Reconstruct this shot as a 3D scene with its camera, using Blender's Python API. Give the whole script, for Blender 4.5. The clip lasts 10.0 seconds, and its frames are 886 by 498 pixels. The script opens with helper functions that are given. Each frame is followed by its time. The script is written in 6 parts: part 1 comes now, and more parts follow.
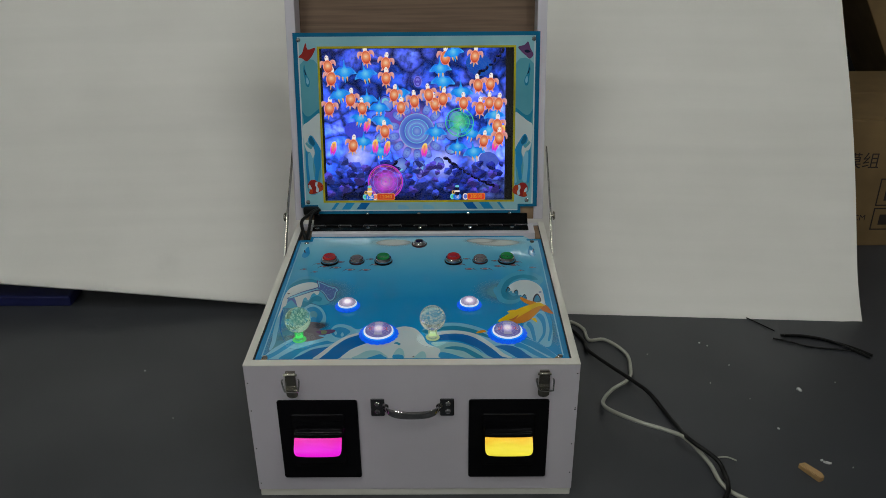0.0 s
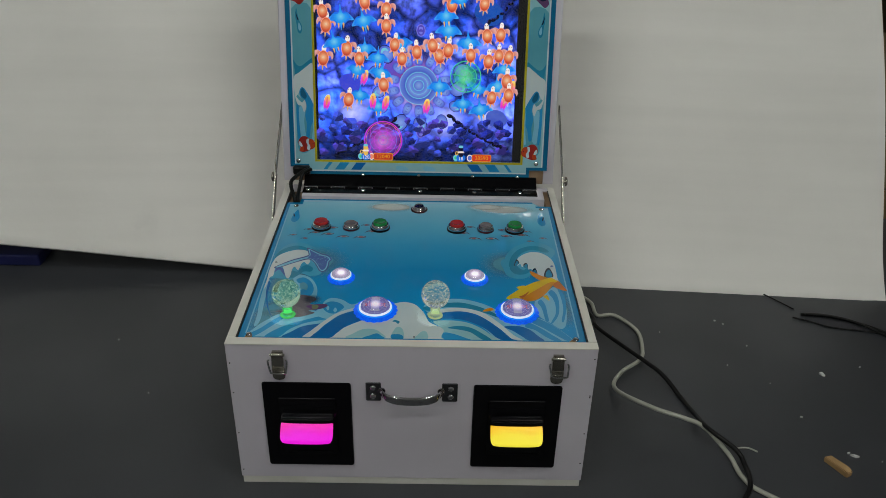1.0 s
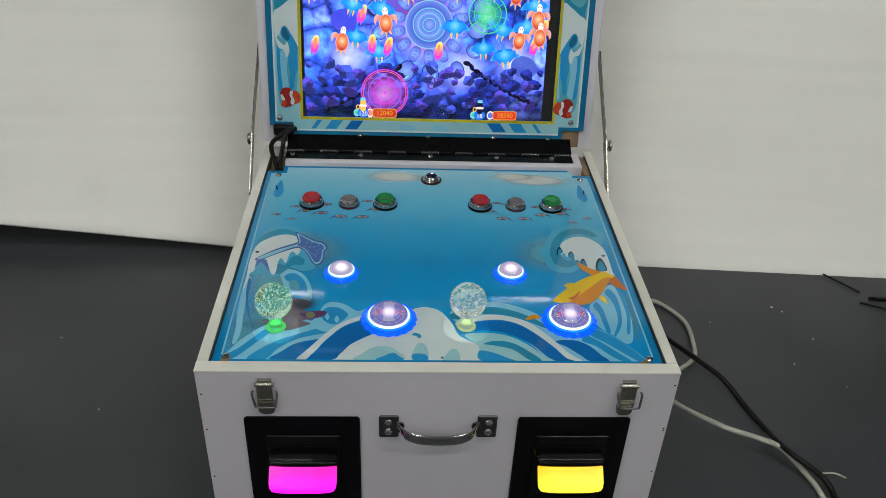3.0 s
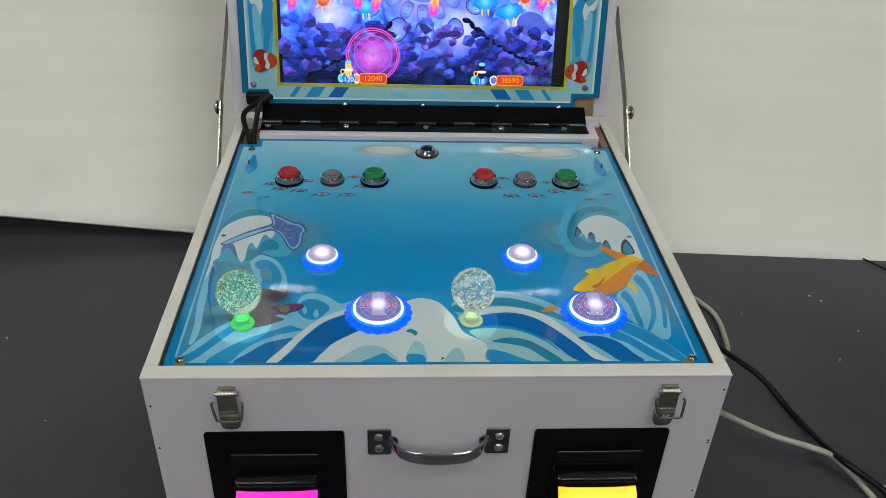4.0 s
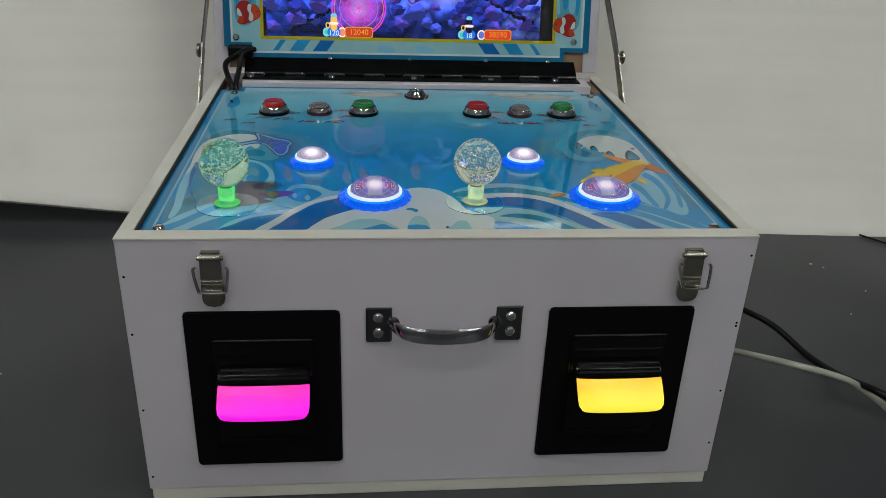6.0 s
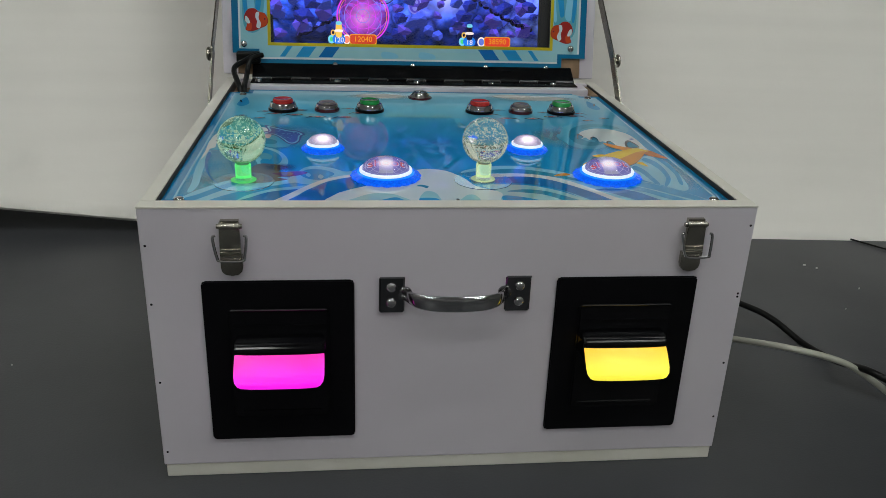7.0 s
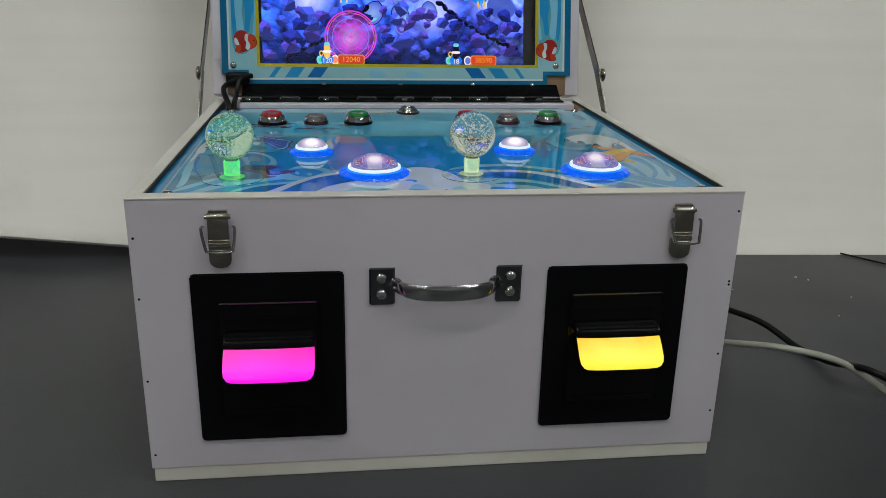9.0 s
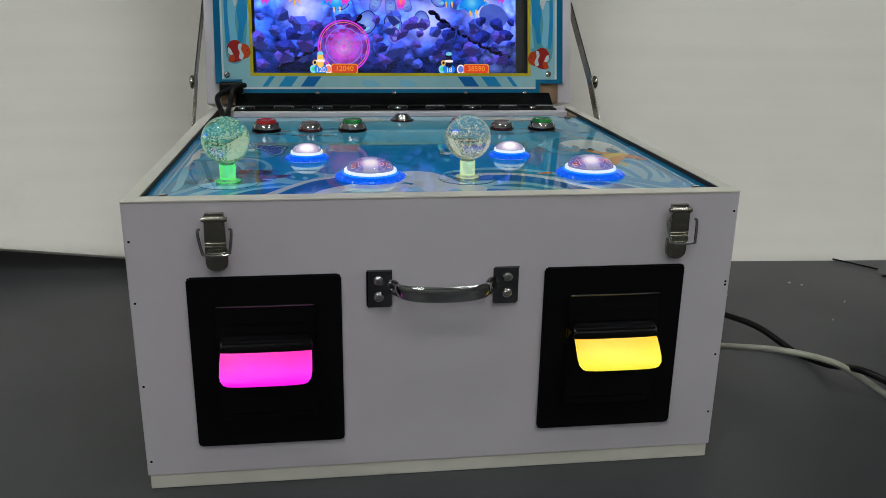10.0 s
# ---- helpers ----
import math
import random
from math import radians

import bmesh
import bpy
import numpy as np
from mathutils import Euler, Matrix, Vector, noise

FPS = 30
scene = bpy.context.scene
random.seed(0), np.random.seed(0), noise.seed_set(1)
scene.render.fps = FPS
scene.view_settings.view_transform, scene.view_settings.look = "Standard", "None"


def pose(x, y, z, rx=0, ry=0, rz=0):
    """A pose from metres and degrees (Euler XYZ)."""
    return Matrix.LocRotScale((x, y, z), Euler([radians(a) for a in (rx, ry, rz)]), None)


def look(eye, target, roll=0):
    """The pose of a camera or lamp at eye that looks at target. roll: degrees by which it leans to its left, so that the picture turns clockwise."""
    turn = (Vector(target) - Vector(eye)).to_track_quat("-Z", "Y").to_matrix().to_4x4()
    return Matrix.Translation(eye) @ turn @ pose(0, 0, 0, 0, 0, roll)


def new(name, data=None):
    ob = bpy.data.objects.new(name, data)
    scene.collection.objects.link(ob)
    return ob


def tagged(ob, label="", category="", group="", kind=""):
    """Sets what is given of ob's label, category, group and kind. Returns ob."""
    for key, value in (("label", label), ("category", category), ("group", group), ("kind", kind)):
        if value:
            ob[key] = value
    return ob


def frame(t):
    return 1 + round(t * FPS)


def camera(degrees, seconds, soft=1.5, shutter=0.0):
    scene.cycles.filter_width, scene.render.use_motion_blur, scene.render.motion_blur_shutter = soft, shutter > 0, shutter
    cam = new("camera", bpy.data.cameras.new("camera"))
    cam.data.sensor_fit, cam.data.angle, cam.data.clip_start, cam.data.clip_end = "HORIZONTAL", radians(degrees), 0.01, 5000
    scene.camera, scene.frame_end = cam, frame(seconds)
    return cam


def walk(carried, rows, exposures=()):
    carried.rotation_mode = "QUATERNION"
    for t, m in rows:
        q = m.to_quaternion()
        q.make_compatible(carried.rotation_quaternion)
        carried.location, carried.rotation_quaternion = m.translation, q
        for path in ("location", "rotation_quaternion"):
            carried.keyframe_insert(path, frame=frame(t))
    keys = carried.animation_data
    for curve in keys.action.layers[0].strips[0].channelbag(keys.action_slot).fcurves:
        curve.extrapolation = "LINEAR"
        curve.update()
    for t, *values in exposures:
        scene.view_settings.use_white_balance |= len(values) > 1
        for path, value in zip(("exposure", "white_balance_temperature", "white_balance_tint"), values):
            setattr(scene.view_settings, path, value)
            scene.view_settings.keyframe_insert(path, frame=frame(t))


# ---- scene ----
cam = camera(56.0, 10.0, soft=0.75)
PATH = [
    (0, (0.055, -1.023, 0.957), (0.043, 0.764, 0.061), -0.5),
    (0.5, (0.043, -0.974, 0.941), (0.046, 0.786, -0.009), 0.4),
    (1, (0.027, -0.901, 0.917), (0.049, 0.836, -0.073), 1.3),
    (1.5, (-0.003, -0.844, 0.907), (0.047, 0.869, -0.125), 2.0),
    (2, (-0.027, -0.776, 0.886), (0.047, 0.915, -0.179), 2.4),
    (2.5, (-0.045, -0.709, 0.858), (0.051, 0.963, -0.235), 2.8),
    (4, (-0.041, -0.519, 0.735), (0.077, 1.133, -0.386), 2.5),
    (4.5, (-0.026, -0.5, 0.656), (0.099, 1.187, -0.412), 2.3),
    (5, (-0.04, -0.52, 0.612), (0.107, 1.203, -0.392), 2.4),
    (5.5, (-0.052, -0.549, 0.563), (0.119, 1.21, -0.372), 2.4),
    (7, (-0.085, -0.62, 0.478), (0.131, 1.212, -0.294), 2.2),
    (7.5, (-0.083, -0.628, 0.458), (0.134, 1.221, -0.273), 1.9),
    (8, (-0.082, -0.626, 0.446), (0.138, 1.235, -0.251), 1.6),
    (8.5, (-0.081, -0.633, 0.44), (0.143, 1.238, -0.23), 1.3),
    (9, (-0.083, -0.638, 0.427), (0.152, 1.24, -0.219), 1.2),
    (9.5, (-0.086, -0.638, 0.417), (0.162, 1.247, -0.204), 1.1),
    (10, (-0.088, -0.641, 0.415), (0.169, 1.247, -0.192), 0.9),
]
walk(cam, [(t, look(eye, target, roll)) for t, eye, target, roll in PATH],
     exposures=[(0, -0.33), (1, -0.28), (2, -0.22), (2.5, 0.1), (4, 0.29), (4.5, 0.14), (5.5, -0.14), (7, 0.02), (10, 0.0)])

# ---- world and large lights ----
world = bpy.data.worlds.new("world")
scene.world = world
world.use_nodes = True
world.node_tree.nodes["Background"].inputs[0].default_value = (0.5, 0.52, 0.55, 1)
world.node_tree.nodes["Background"].inputs[1].default_value = 0.02
TUBE_POWER = 103.0


# ---- materials ----
def principled(name):
    m = bpy.data.materials.new(name)
    m.use_nodes = True
    return m, m.node_tree.nodes, m.node_tree.links, m.node_tree.nodes["Principled BSDF"]


def surface(name, color, rough=0.5, metal=0.0, color2=None, scale=20.0, amount=0.5, bump=0.0, bump_scale=200.0,
            coat=0.0, rough2=None, random_tone=0.0, spec=0.5):
    """A painted, printed, metal or plastic surface: two scales of tone variation, rough variation and fine relief."""
    m, n, l, b = principled(name)
    b.inputs["Metallic"].default_value = metal
    b.inputs["Roughness"].default_value = rough
    b.inputs["Specular IOR Level"].default_value = spec
    if coat:
        b.inputs["Coat Weight"].default_value = coat
        b.inputs["Coat Roughness"].default_value = 0.015
    co = n.new("ShaderNodeTexCoord")
    big = n.new("ShaderNodeTexNoise")
    big.inputs["Scale"].default_value, big.inputs["Detail"].default_value = scale, 5
    fine = n.new("ShaderNodeTexNoise")
    fine.inputs["Scale"].default_value, fine.inputs["Detail"].default_value = bump_scale, 3
    l.new(co.outputs["Object"], big.inputs["Vector"])
    l.new(co.outputs["Object"], fine.inputs["Vector"])
    c2 = color2 or tuple(c * 0.85 for c in color)
    mix = n.new("ShaderNodeMix")
    mix.data_type = "RGBA"
    mix.inputs["A"].default_value, mix.inputs["B"].default_value = (*color, 1), (*c2, 1)
    ramp = n.new("ShaderNodeMapRange")
    ramp.inputs["From Min"].default_value, ramp.inputs["From Max"].default_value = 0.35, 0.7
    ramp.inputs["To Max"].default_value = amount * 2
    l.new(big.outputs["Fac"], ramp.inputs["Value"])
    l.new(ramp.outputs["Result"], mix.inputs["Factor"])
    out = mix.outputs["Result"]
    if random_tone:
        info = n.new("ShaderNodeObjectInfo")
        hsv = n.new("ShaderNodeHueSaturation")
        r = n.new("ShaderNodeMapRange")
        r.inputs["To Min"].default_value, r.inputs["To Max"].default_value = 1 - random_tone, 1 + random_tone
        l.new(info.outputs["Random"], r.inputs["Value"])
        l.new(r.outputs["Result"], hsv.inputs["Value"])
        l.new(out, hsv.inputs["Color"])
        out = hsv.outputs["Color"]
    l.new(out, b.inputs["Base Color"])
    if rough2 is not None:
        rr = n.new("ShaderNodeMapRange")
        rr.inputs["To Min"].default_value, rr.inputs["To Max"].default_value = rough, rough2
        l.new(big.outputs["Fac"], rr.inputs["Value"])
        l.new(rr.outputs["Result"], b.inputs["Roughness"])
    if bump:
        bp = n.new("ShaderNodeBump")
        bp.inputs["Strength"].default_value, bp.inputs["Distance"].default_value = bump, 0.002
        l.new(fine.outputs["Fac"], bp.inputs["Height"])
        l.new(bp.outputs["Normal"], b.inputs["Normal"])
    return m


def glowing(name, color, strength, base=(0.6, 0.6, 0.6), rough=0.3, hot=None, scale=30.0):
    """A lit plastic: emission with a slightly uneven brightness."""
    m, n, l, b = principled(name)
    b.inputs["Base Color"].default_value = (*base, 1)
    b.inputs["Roughness"].default_value = rough
    co = n.new("ShaderNodeTexCoord")
    noise_tex = n.new("ShaderNodeTexNoise")
    noise_tex.inputs["Scale"].default_value = scale
    l.new(co.outputs["Object"], noise_tex.inputs["Vector"])
    mix = n.new("ShaderNodeMix")
    mix.data_type = "RGBA"
    mix.inputs["A"].default_value, mix.inputs["B"].default_value = (*color, 1), (*(hot or color), 1)
    l.new(noise_tex.outputs["Fac"], mix.inputs["Factor"])
    l.new(mix.outputs["Result"], b.inputs["Emission Color"])
    b.inputs["Emission Strength"].default_value = strength
    return m


def clear(name, color, rough=0.02, ior=1.49, bump=0.0, bump_scale=300.0, emit=None, strength=0.0):
    """Clear plastic; bump gives the bubbles inside it."""
    m, n, l, b = principled(name)
    b.inputs["Base Color"].default_value = (*color, 1)
    b.inputs["Transmission Weight"].default_value = 1.0
    b.inputs["Roughness"].default_value, b.inputs["IOR"].default_value = rough, ior
    if emit:
        b.inputs["Emission Color"].default_value, b.inputs["Emission Strength"].default_value = (*emit, 1), strength
    if bump:
        co = n.new("ShaderNodeTexCoord")
        v = n.new("ShaderNodeTexVoronoi")
        v.inputs["Scale"].default_value = bump_scale
        l.new(co.outputs["Object"], v.inputs["Vector"])
        bp = n.new("ShaderNodeBump")
        bp.inputs["Strength"].default_value, bp.inputs["Distance"].default_value = bump, 0.003
        l.new(v.outputs["Distance"], bp.inputs["Height"])
        l.new(bp.outputs["Normal"], b.inputs["Normal"])
    return m


def srgb(r, g, b):
    return tuple((c / 255 / 12.92) if c <= 10 else ((c / 255 + 0.055) / 1.055) ** 2.4 for c in (r, g, b))


WHITE = surface("white_laminate", (0.60, 0.565, 0.62), 0.38, color2=(0.555, 0.52, 0.57), scale=6, amount=0.5, bump=0.04, bump_scale=900)
EDGE = surface("white_edge_band", (0.74, 0.72, 0.66), 0.45, color2=(0.62, 0.60, 0.52), scale=14, amount=0.4, bump=0.05)
PLY = surface("raw_plywood", (0.25, 0.16, 0.09), 0.7, color2=(0.15, 0.09, 0.05), scale=30, bump=0.2)


def foam(name, smudges=()):
    """White foam: faint rolling marks along the sheet, small pits, and grey smudges at given places (x, y, z, radius, depth)."""
    m = surface(name, (0.82, 0.795, 0.75), 0.75, color2=(0.78, 0.755, 0.71), scale=5, amount=0.5, bump=0.12, bump_scale=70)
    n, l = m.node_tree.nodes, m.node_tree.links
    b = n["Principled BSDF"]
    src = b.inputs["Base Color"].links[0].from_socket
    co = n.new("ShaderNodeTexCoord")
    stretch = n.new("ShaderNodeMapping")
    stretch.inputs["Scale"].default_value = (1.0, 1.0, 22)
    l.new(co.outputs["Object"], stretch.inputs["Vector"])
    bands = n.new("ShaderNodeTexNoise")
    bands.inputs["Scale"].default_value, bands.inputs["Detail"].default_value = 1.6, 3
    l.new(stretch.outputs["Vector"], bands.inputs["Vector"])
    rng = n.new("ShaderNodeMapRange")
    rng.inputs["From Min"].default_value, rng.inputs["From Max"].default_value, rng.inputs["To Min"].default_value, rng.inputs["To Max"].default_value = 0.3, 0.7, 0.975, 1.02
    l.new(bands.outputs["Fac"], rng.inputs["Value"])
    value = rng.outputs["Result"]
    for x, y, z, r, dark in smudges:
        d = n.new("ShaderNodeVectorMath")
        d.operation = "DISTANCE"
        d.inputs[1].default_value = (x, y, z)
        l.new(co.outputs["Object"], d.inputs[0])
        wob = n.new("ShaderNodeTexNoise")
        wob.inputs["Scale"].default_value = 35
        l.new(co.outputs["Object"], wob.inputs["Vector"])
        mad = n.new("ShaderNodeMath")
        mad.operation = "MULTIPLY_ADD"
        mad.inputs[1].default_value = r * 1.6
        l.new(wob.outputs["Fac"], mad.inputs[0])
        l.new(d.outputs["Value"], mad.inputs[2])
        f = n.new("ShaderNodeMapRange")
        f.interpolation_type = "SMOOTHSTEP"
        f.inputs["From Min"].default_value, f.inputs["From Max"].default_value, f.inputs["To Min"].default_value, f.inputs["To Max"].default_value = r * 0.5, r * 2.0, 1 - dark, 1.0
        l.new(mad.outputs[0], f.inputs["Value"])
        mul = n.new("ShaderNodeMath")
        mul.operation = "MULTIPLY"
        l.new(value, mul.inputs[0])
        l.new(f.outputs["Result"], mul.inputs[1])
        value = mul.outputs[0]
    hsv = n.new("ShaderNodeHueSaturation")
    l.new(value, hsv.inputs["Value"])
    l.new(src, hsv.inputs["Color"])
    l.new(hsv.outputs["Color"], b.inputs["Base Color"])
    return m


FOAM = foam("foam_white", ((-0.622, 0.690, 0.240, 0.026, 0.30), (-0.598, 0.705, 0.262, 0.018, 0.22), (-0.57, 0.63, 0.10, 0.03, 0.08)))
FLOOR = surface("floor_paint", (0.046, 0.048, 0.054), 0.32, color2=(0.036, 0.038, 0.043), scale=4, amount=0.5, bump=0.1, bump_scale=400, rough2=0.5)
ROOM = surface("room_wall_paint", (0.30, 0.297, 0.292), 0.8, scale=2)
DARK = surface("dark_shelf", (0.03, 0.028, 0.026), 0.7, scale=8)
CARD = surface("carton_board", (0.20, 0.125, 0.05), 0.8, color2=(0.16, 0.10, 0.04), scale=15, bump=0.1, bump_scale=300)
INK = surface("carton_ink", (0.02, 0.012, 0.01), 0.8)
BLACK = surface("black_plastic", (0.004, 0.004, 0.005), 0.30, color2=(0.005, 0.005, 0.006), scale=60, bump=0.04, bump_scale=1500, spec=0.06)
GLOSS_BLACK = surface("gloss_black_plastic", (0.004, 0.004, 0.005), 0.08, scale=60, spec=0.16)
HINGE = surface("black_hinge_steel", (0.003, 0.003, 0.0035), 0.26, bump=0.02, spec=0.10)
CABLE_BLACK = surface("black_cable", (0.006, 0.006, 0.006), 0.4, spec=0.2)
CABLE_WHITE = surface("ivory_cable", (0.42, 0.42, 0.36), 0.45, color2=(0.34, 0.34, 0.28), scale=40)
STEEL = surface("brushed_steel", (0.36, 0.34, 0.29), 0.26, metal=1.0, color2=(0.25, 0.235, 0.20), scale=80, bump=0.05, bump_scale=1200)
CHROME = surface("chrome", (0.72, 0.72, 0.73), 0.07, metal=1.0, color2=(0.5, 0.5, 0.5), scale=50)
LAMP = glowing("tube_glass", (0.965, 1.0, 0.955), TUBE_POWER, base=(0.9, 0.9, 0.9))
BLUE_CLOTH = surface("blue_plastic", (0.01, 0.014, 0.09), 0.5)


# ---- mesh helpers ----
def part(name, bm, material, parent=None, label="", at=None, smooth=False):
    """Links a bmesh as one mesh object, under a thing or a part."""
    me = bpy.data.meshes.new(name)
    bm.normal_update()
    if smooth:
        for f in bm.faces:
            f.smooth = True
        for e in bm.edges:
            if len(e.link_faces) == 2 and e.calc_face_angle(0) > 0.6:
                e.smooth = False
    bm.to_mesh(me)
    bm.free()
    me.materials.append(material)
    ob = new(name, me)
    ob.parent = parent
    if at is not None:
        ob.matrix_basis = at if isinstance(at, Matrix) else Matrix.Translation(at)
    if label:
        ob["label"] = label
    return ob


def thing(name, label, category, at=(0, 0, 0), group="", kind=""):
    ob = new(name)
    ob.location = at
    ob.empty_display_size = 0.05
    return tagged(ob, label, category, group, kind)


def box(x0, x1, y0, y1, z0, z1, bevel=0.0, seg=2, bm=None):
    own = bm is None
    bm = bm or bmesh.new()
    r = bmesh.ops.create_cube(bm, size=1)
    bmesh.ops.transform(bm, matrix=Matrix.Translation(((x0 + x1) / 2, (y0 + y1) / 2, (z0 + z1) / 2)) @ Matrix.Diagonal((x1 - x0, y1 - y0, z1 - z0, 1)), verts=r["verts"])
    if bevel and own:
        bmesh.ops.bevel(bm, geom=bm.edges[:], offset=bevel, segments=seg, affect="EDGES", profile=0.5)
    return bm


def lathe(profile, seg=32, bm=None, at=(0, 0, 0)):
    """Turns (radius, height) pairs round z."""
    bm = bm or bmesh.new()
    rings = []
    for r, z in profile:
        if r < 1e-6:
            rings.append([bm.verts.new((at[0], at[1], at[2] + z))])
        else:
            rings.append([bm.verts.new((at[0] + r * math.cos(2 * math.pi * i / seg), at[1] + r * math.sin(2 * math.pi * i / seg), at[2] + z)) for i in range(seg)])
    for a, b in zip(rings, rings[1:]):
        for i in range(seg):
            j = (i + 1) % seg
            if len(a) == 1 and len(b) > 1:
                bm.faces.new((a[0], b[j], b[i]))
            elif len(b) == 1 and len(a) > 1:
                bm.faces.new((a[i], a[j], b[0]))
            elif len(a) > 1:
                bm.faces.new((a[i], a[j], b[j], b[i]))
    bmesh.ops.recalc_face_normals(bm, faces=bm.faces[:])
    return bm


def spline(points, closed=False, steps=6):
    """Catmull-Rom through a few control points."""
    p = [Vector(q) for q in points]
    n, out = len(p), []
    for i in range(n if closed else n - 1):
        a = p[(i - 1) % n] if closed or i else p[0]
        b, c = p[i], p[(i + 1) % n]
        d = p[(i + 2) % n] if closed or i + 2 < n else p[-1]
        for k in range(steps):
            s = k / steps
            out.append(0.5 * (2 * b + (c - a) * s + (2 * a - 5 * b + 4 * c - d) * s * s + (3 * b - a - 3 * c + d) * s ** 3))
    if not closed:
        out.append(p[-1])
    return out


def sweep(points, radius, seg=10, flat=1.0, closed=False, taper=None):
    """A rod along a line; flat squeezes it across, taper gives the radius along it."""
    bm = bmesh.new()
    rings, n = [], len(points)
    up = Vector((0, 0, 1))
    for i, p in enumerate(points):
        a = points[(i - 1) % n] if closed or i else p
        b = points[(i + 1) % n] if closed or i + 1 < n else p
        d = (b - a).normalized()
        side = d.cross(up)
        side = side.normalized() if side.length > 0.05 else Vector((1, 0, 0))
        top = side.cross(d).normalized()
        r = taper(i / (n - 1)) if taper else radius
        rings.append([bm.verts.new(p + side * r * math.cos(2 * math.pi * k / seg) + top * r * flat * math.sin(2 * math.pi * k / seg)) for k in range(seg)])
    for i in range(n if closed else n - 1):
        a, b = rings[i], rings[(i + 1) % n]
        for k in range(seg):
            j = (k + 1) % seg
            bm.faces.new((a[k], a[j], b[j], b[k]))
    if not closed:
        bm.faces.new(rings[0][::-1])
        bm.faces.new(rings[-1])
    bmesh.ops.recalc_face_normals(bm, faces=bm.faces[:])
    return bm


def prism(points, z0, z1, bm=None):
    """A plate with an outline in the x-y plane."""
    bm = bm or bmesh.new()
    lo = [bm.verts.new((p[0], p[1], z0)) for p in points]
    hi = [bm.verts.new((p[0], p[1], z1)) for p in points]
    n = len(points)
    faces = [bm.faces.new(lo[::-1]), bm.faces.new(hi)]
    faces += [bm.faces.new((lo[i], lo[(i + 1) % n], hi[(i + 1) % n], hi[i])) for i in range(n)]
    bmesh.ops.recalc_face_normals(bm, faces=faces)
    return bm


def sheet(points, z, closed_spline=True, steps=5):
    """A thin printed shape lying at height z."""
    pts = spline([(x, y, 0) for x, y in points], True, steps) if closed_spline else [Vector((x, y, 0)) for x, y in points]
    bm = bmesh.new()
    f = bm.faces.new([bm.verts.new((p.x, p.y, z)) for p in pts])
    f.normal_update()
    if f.normal.z < 0:
        f.normal_flip()
    bmesh.ops.triangulate(bm, faces=bm.faces[:])
    return bm


# ---- room ----
def slab(name, x0, x1, y0, y1, z0, z1, material, label, category):
    return tagged(part(name, box(x0, x1, y0, y1, z0, z1), material), label, category, kind="structure")


slab("floor", -3.2, 4.2, -6.2, 3.2, -0.1, 0, FLOOR, "dark grey painted workshop floor with dust and scraps", "floor")
slab("wall_north", -3.2, 4.2, 3.2, 3.3, 0, 2.8, ROOM, "plain pale workshop wall", "wall")
slab("wall_south", -3.2, 4.2, -6.3, -6.2, 0, 2.8, ROOM, "plain pale workshop wall", "wall")
slab("wall_west", -3.3, -3.2, -6.3, 3.3, 0, 2.8, ROOM, "plain pale workshop wall", "wall")
slab("wall_east", 4.2, 4.3, -6.3, 3.3, 0, 2.8, ROOM, "plain pale workshop wall", "wall")
slab("ceiling", -3.3, 4.3, -6.3, 3.3, 2.8, 2.9, ROOM, "plain pale workshop ceiling", "ceiling")


def tube_lamp(x, y, half=0.62):
    t = thing("tube_lamp", "white fluorescent tube lamp under the ceiling, out of view; half are added fill", "lamp", (x, y, 2.62), "ceiling tube lamps")
    part("housing", box(-half, half, -0.03, 0.03, 0.03, 0.18, 0.004), ROOM, t)
    bm = lathe([(0, 0.03 - half), (0.011, 0.03 - half), (0.011, half - 0.03), (0, half - 0.03)], 16)
    bmesh.ops.rotate(bm, verts=bm.verts[:], matrix=Matrix.Rotation(math.pi / 2, 3, "Y"))
    part("tube", bm, LAMP, t, "glowing white glass tube", smooth=True)
    for s in (-1, 1):
        part("socket", box(s * (half - 0.02) - 0.012, s * (half - 0.02) + 0.012, -0.016, 0.016, -0.02, 0.035, 0.003), WHITE, t)


# first four placed from their reflections; last four are unseen fill for the front
for x, y in ((-0.97, -1.46), (0.97, -1.35), (-0.97, -0.57), (0.97, -0.55), (-1.7, -2.9), (1.9, -2.4), (-1.7, -4.6), (1.9, -3.9)):
    tube_lamp(x, y)


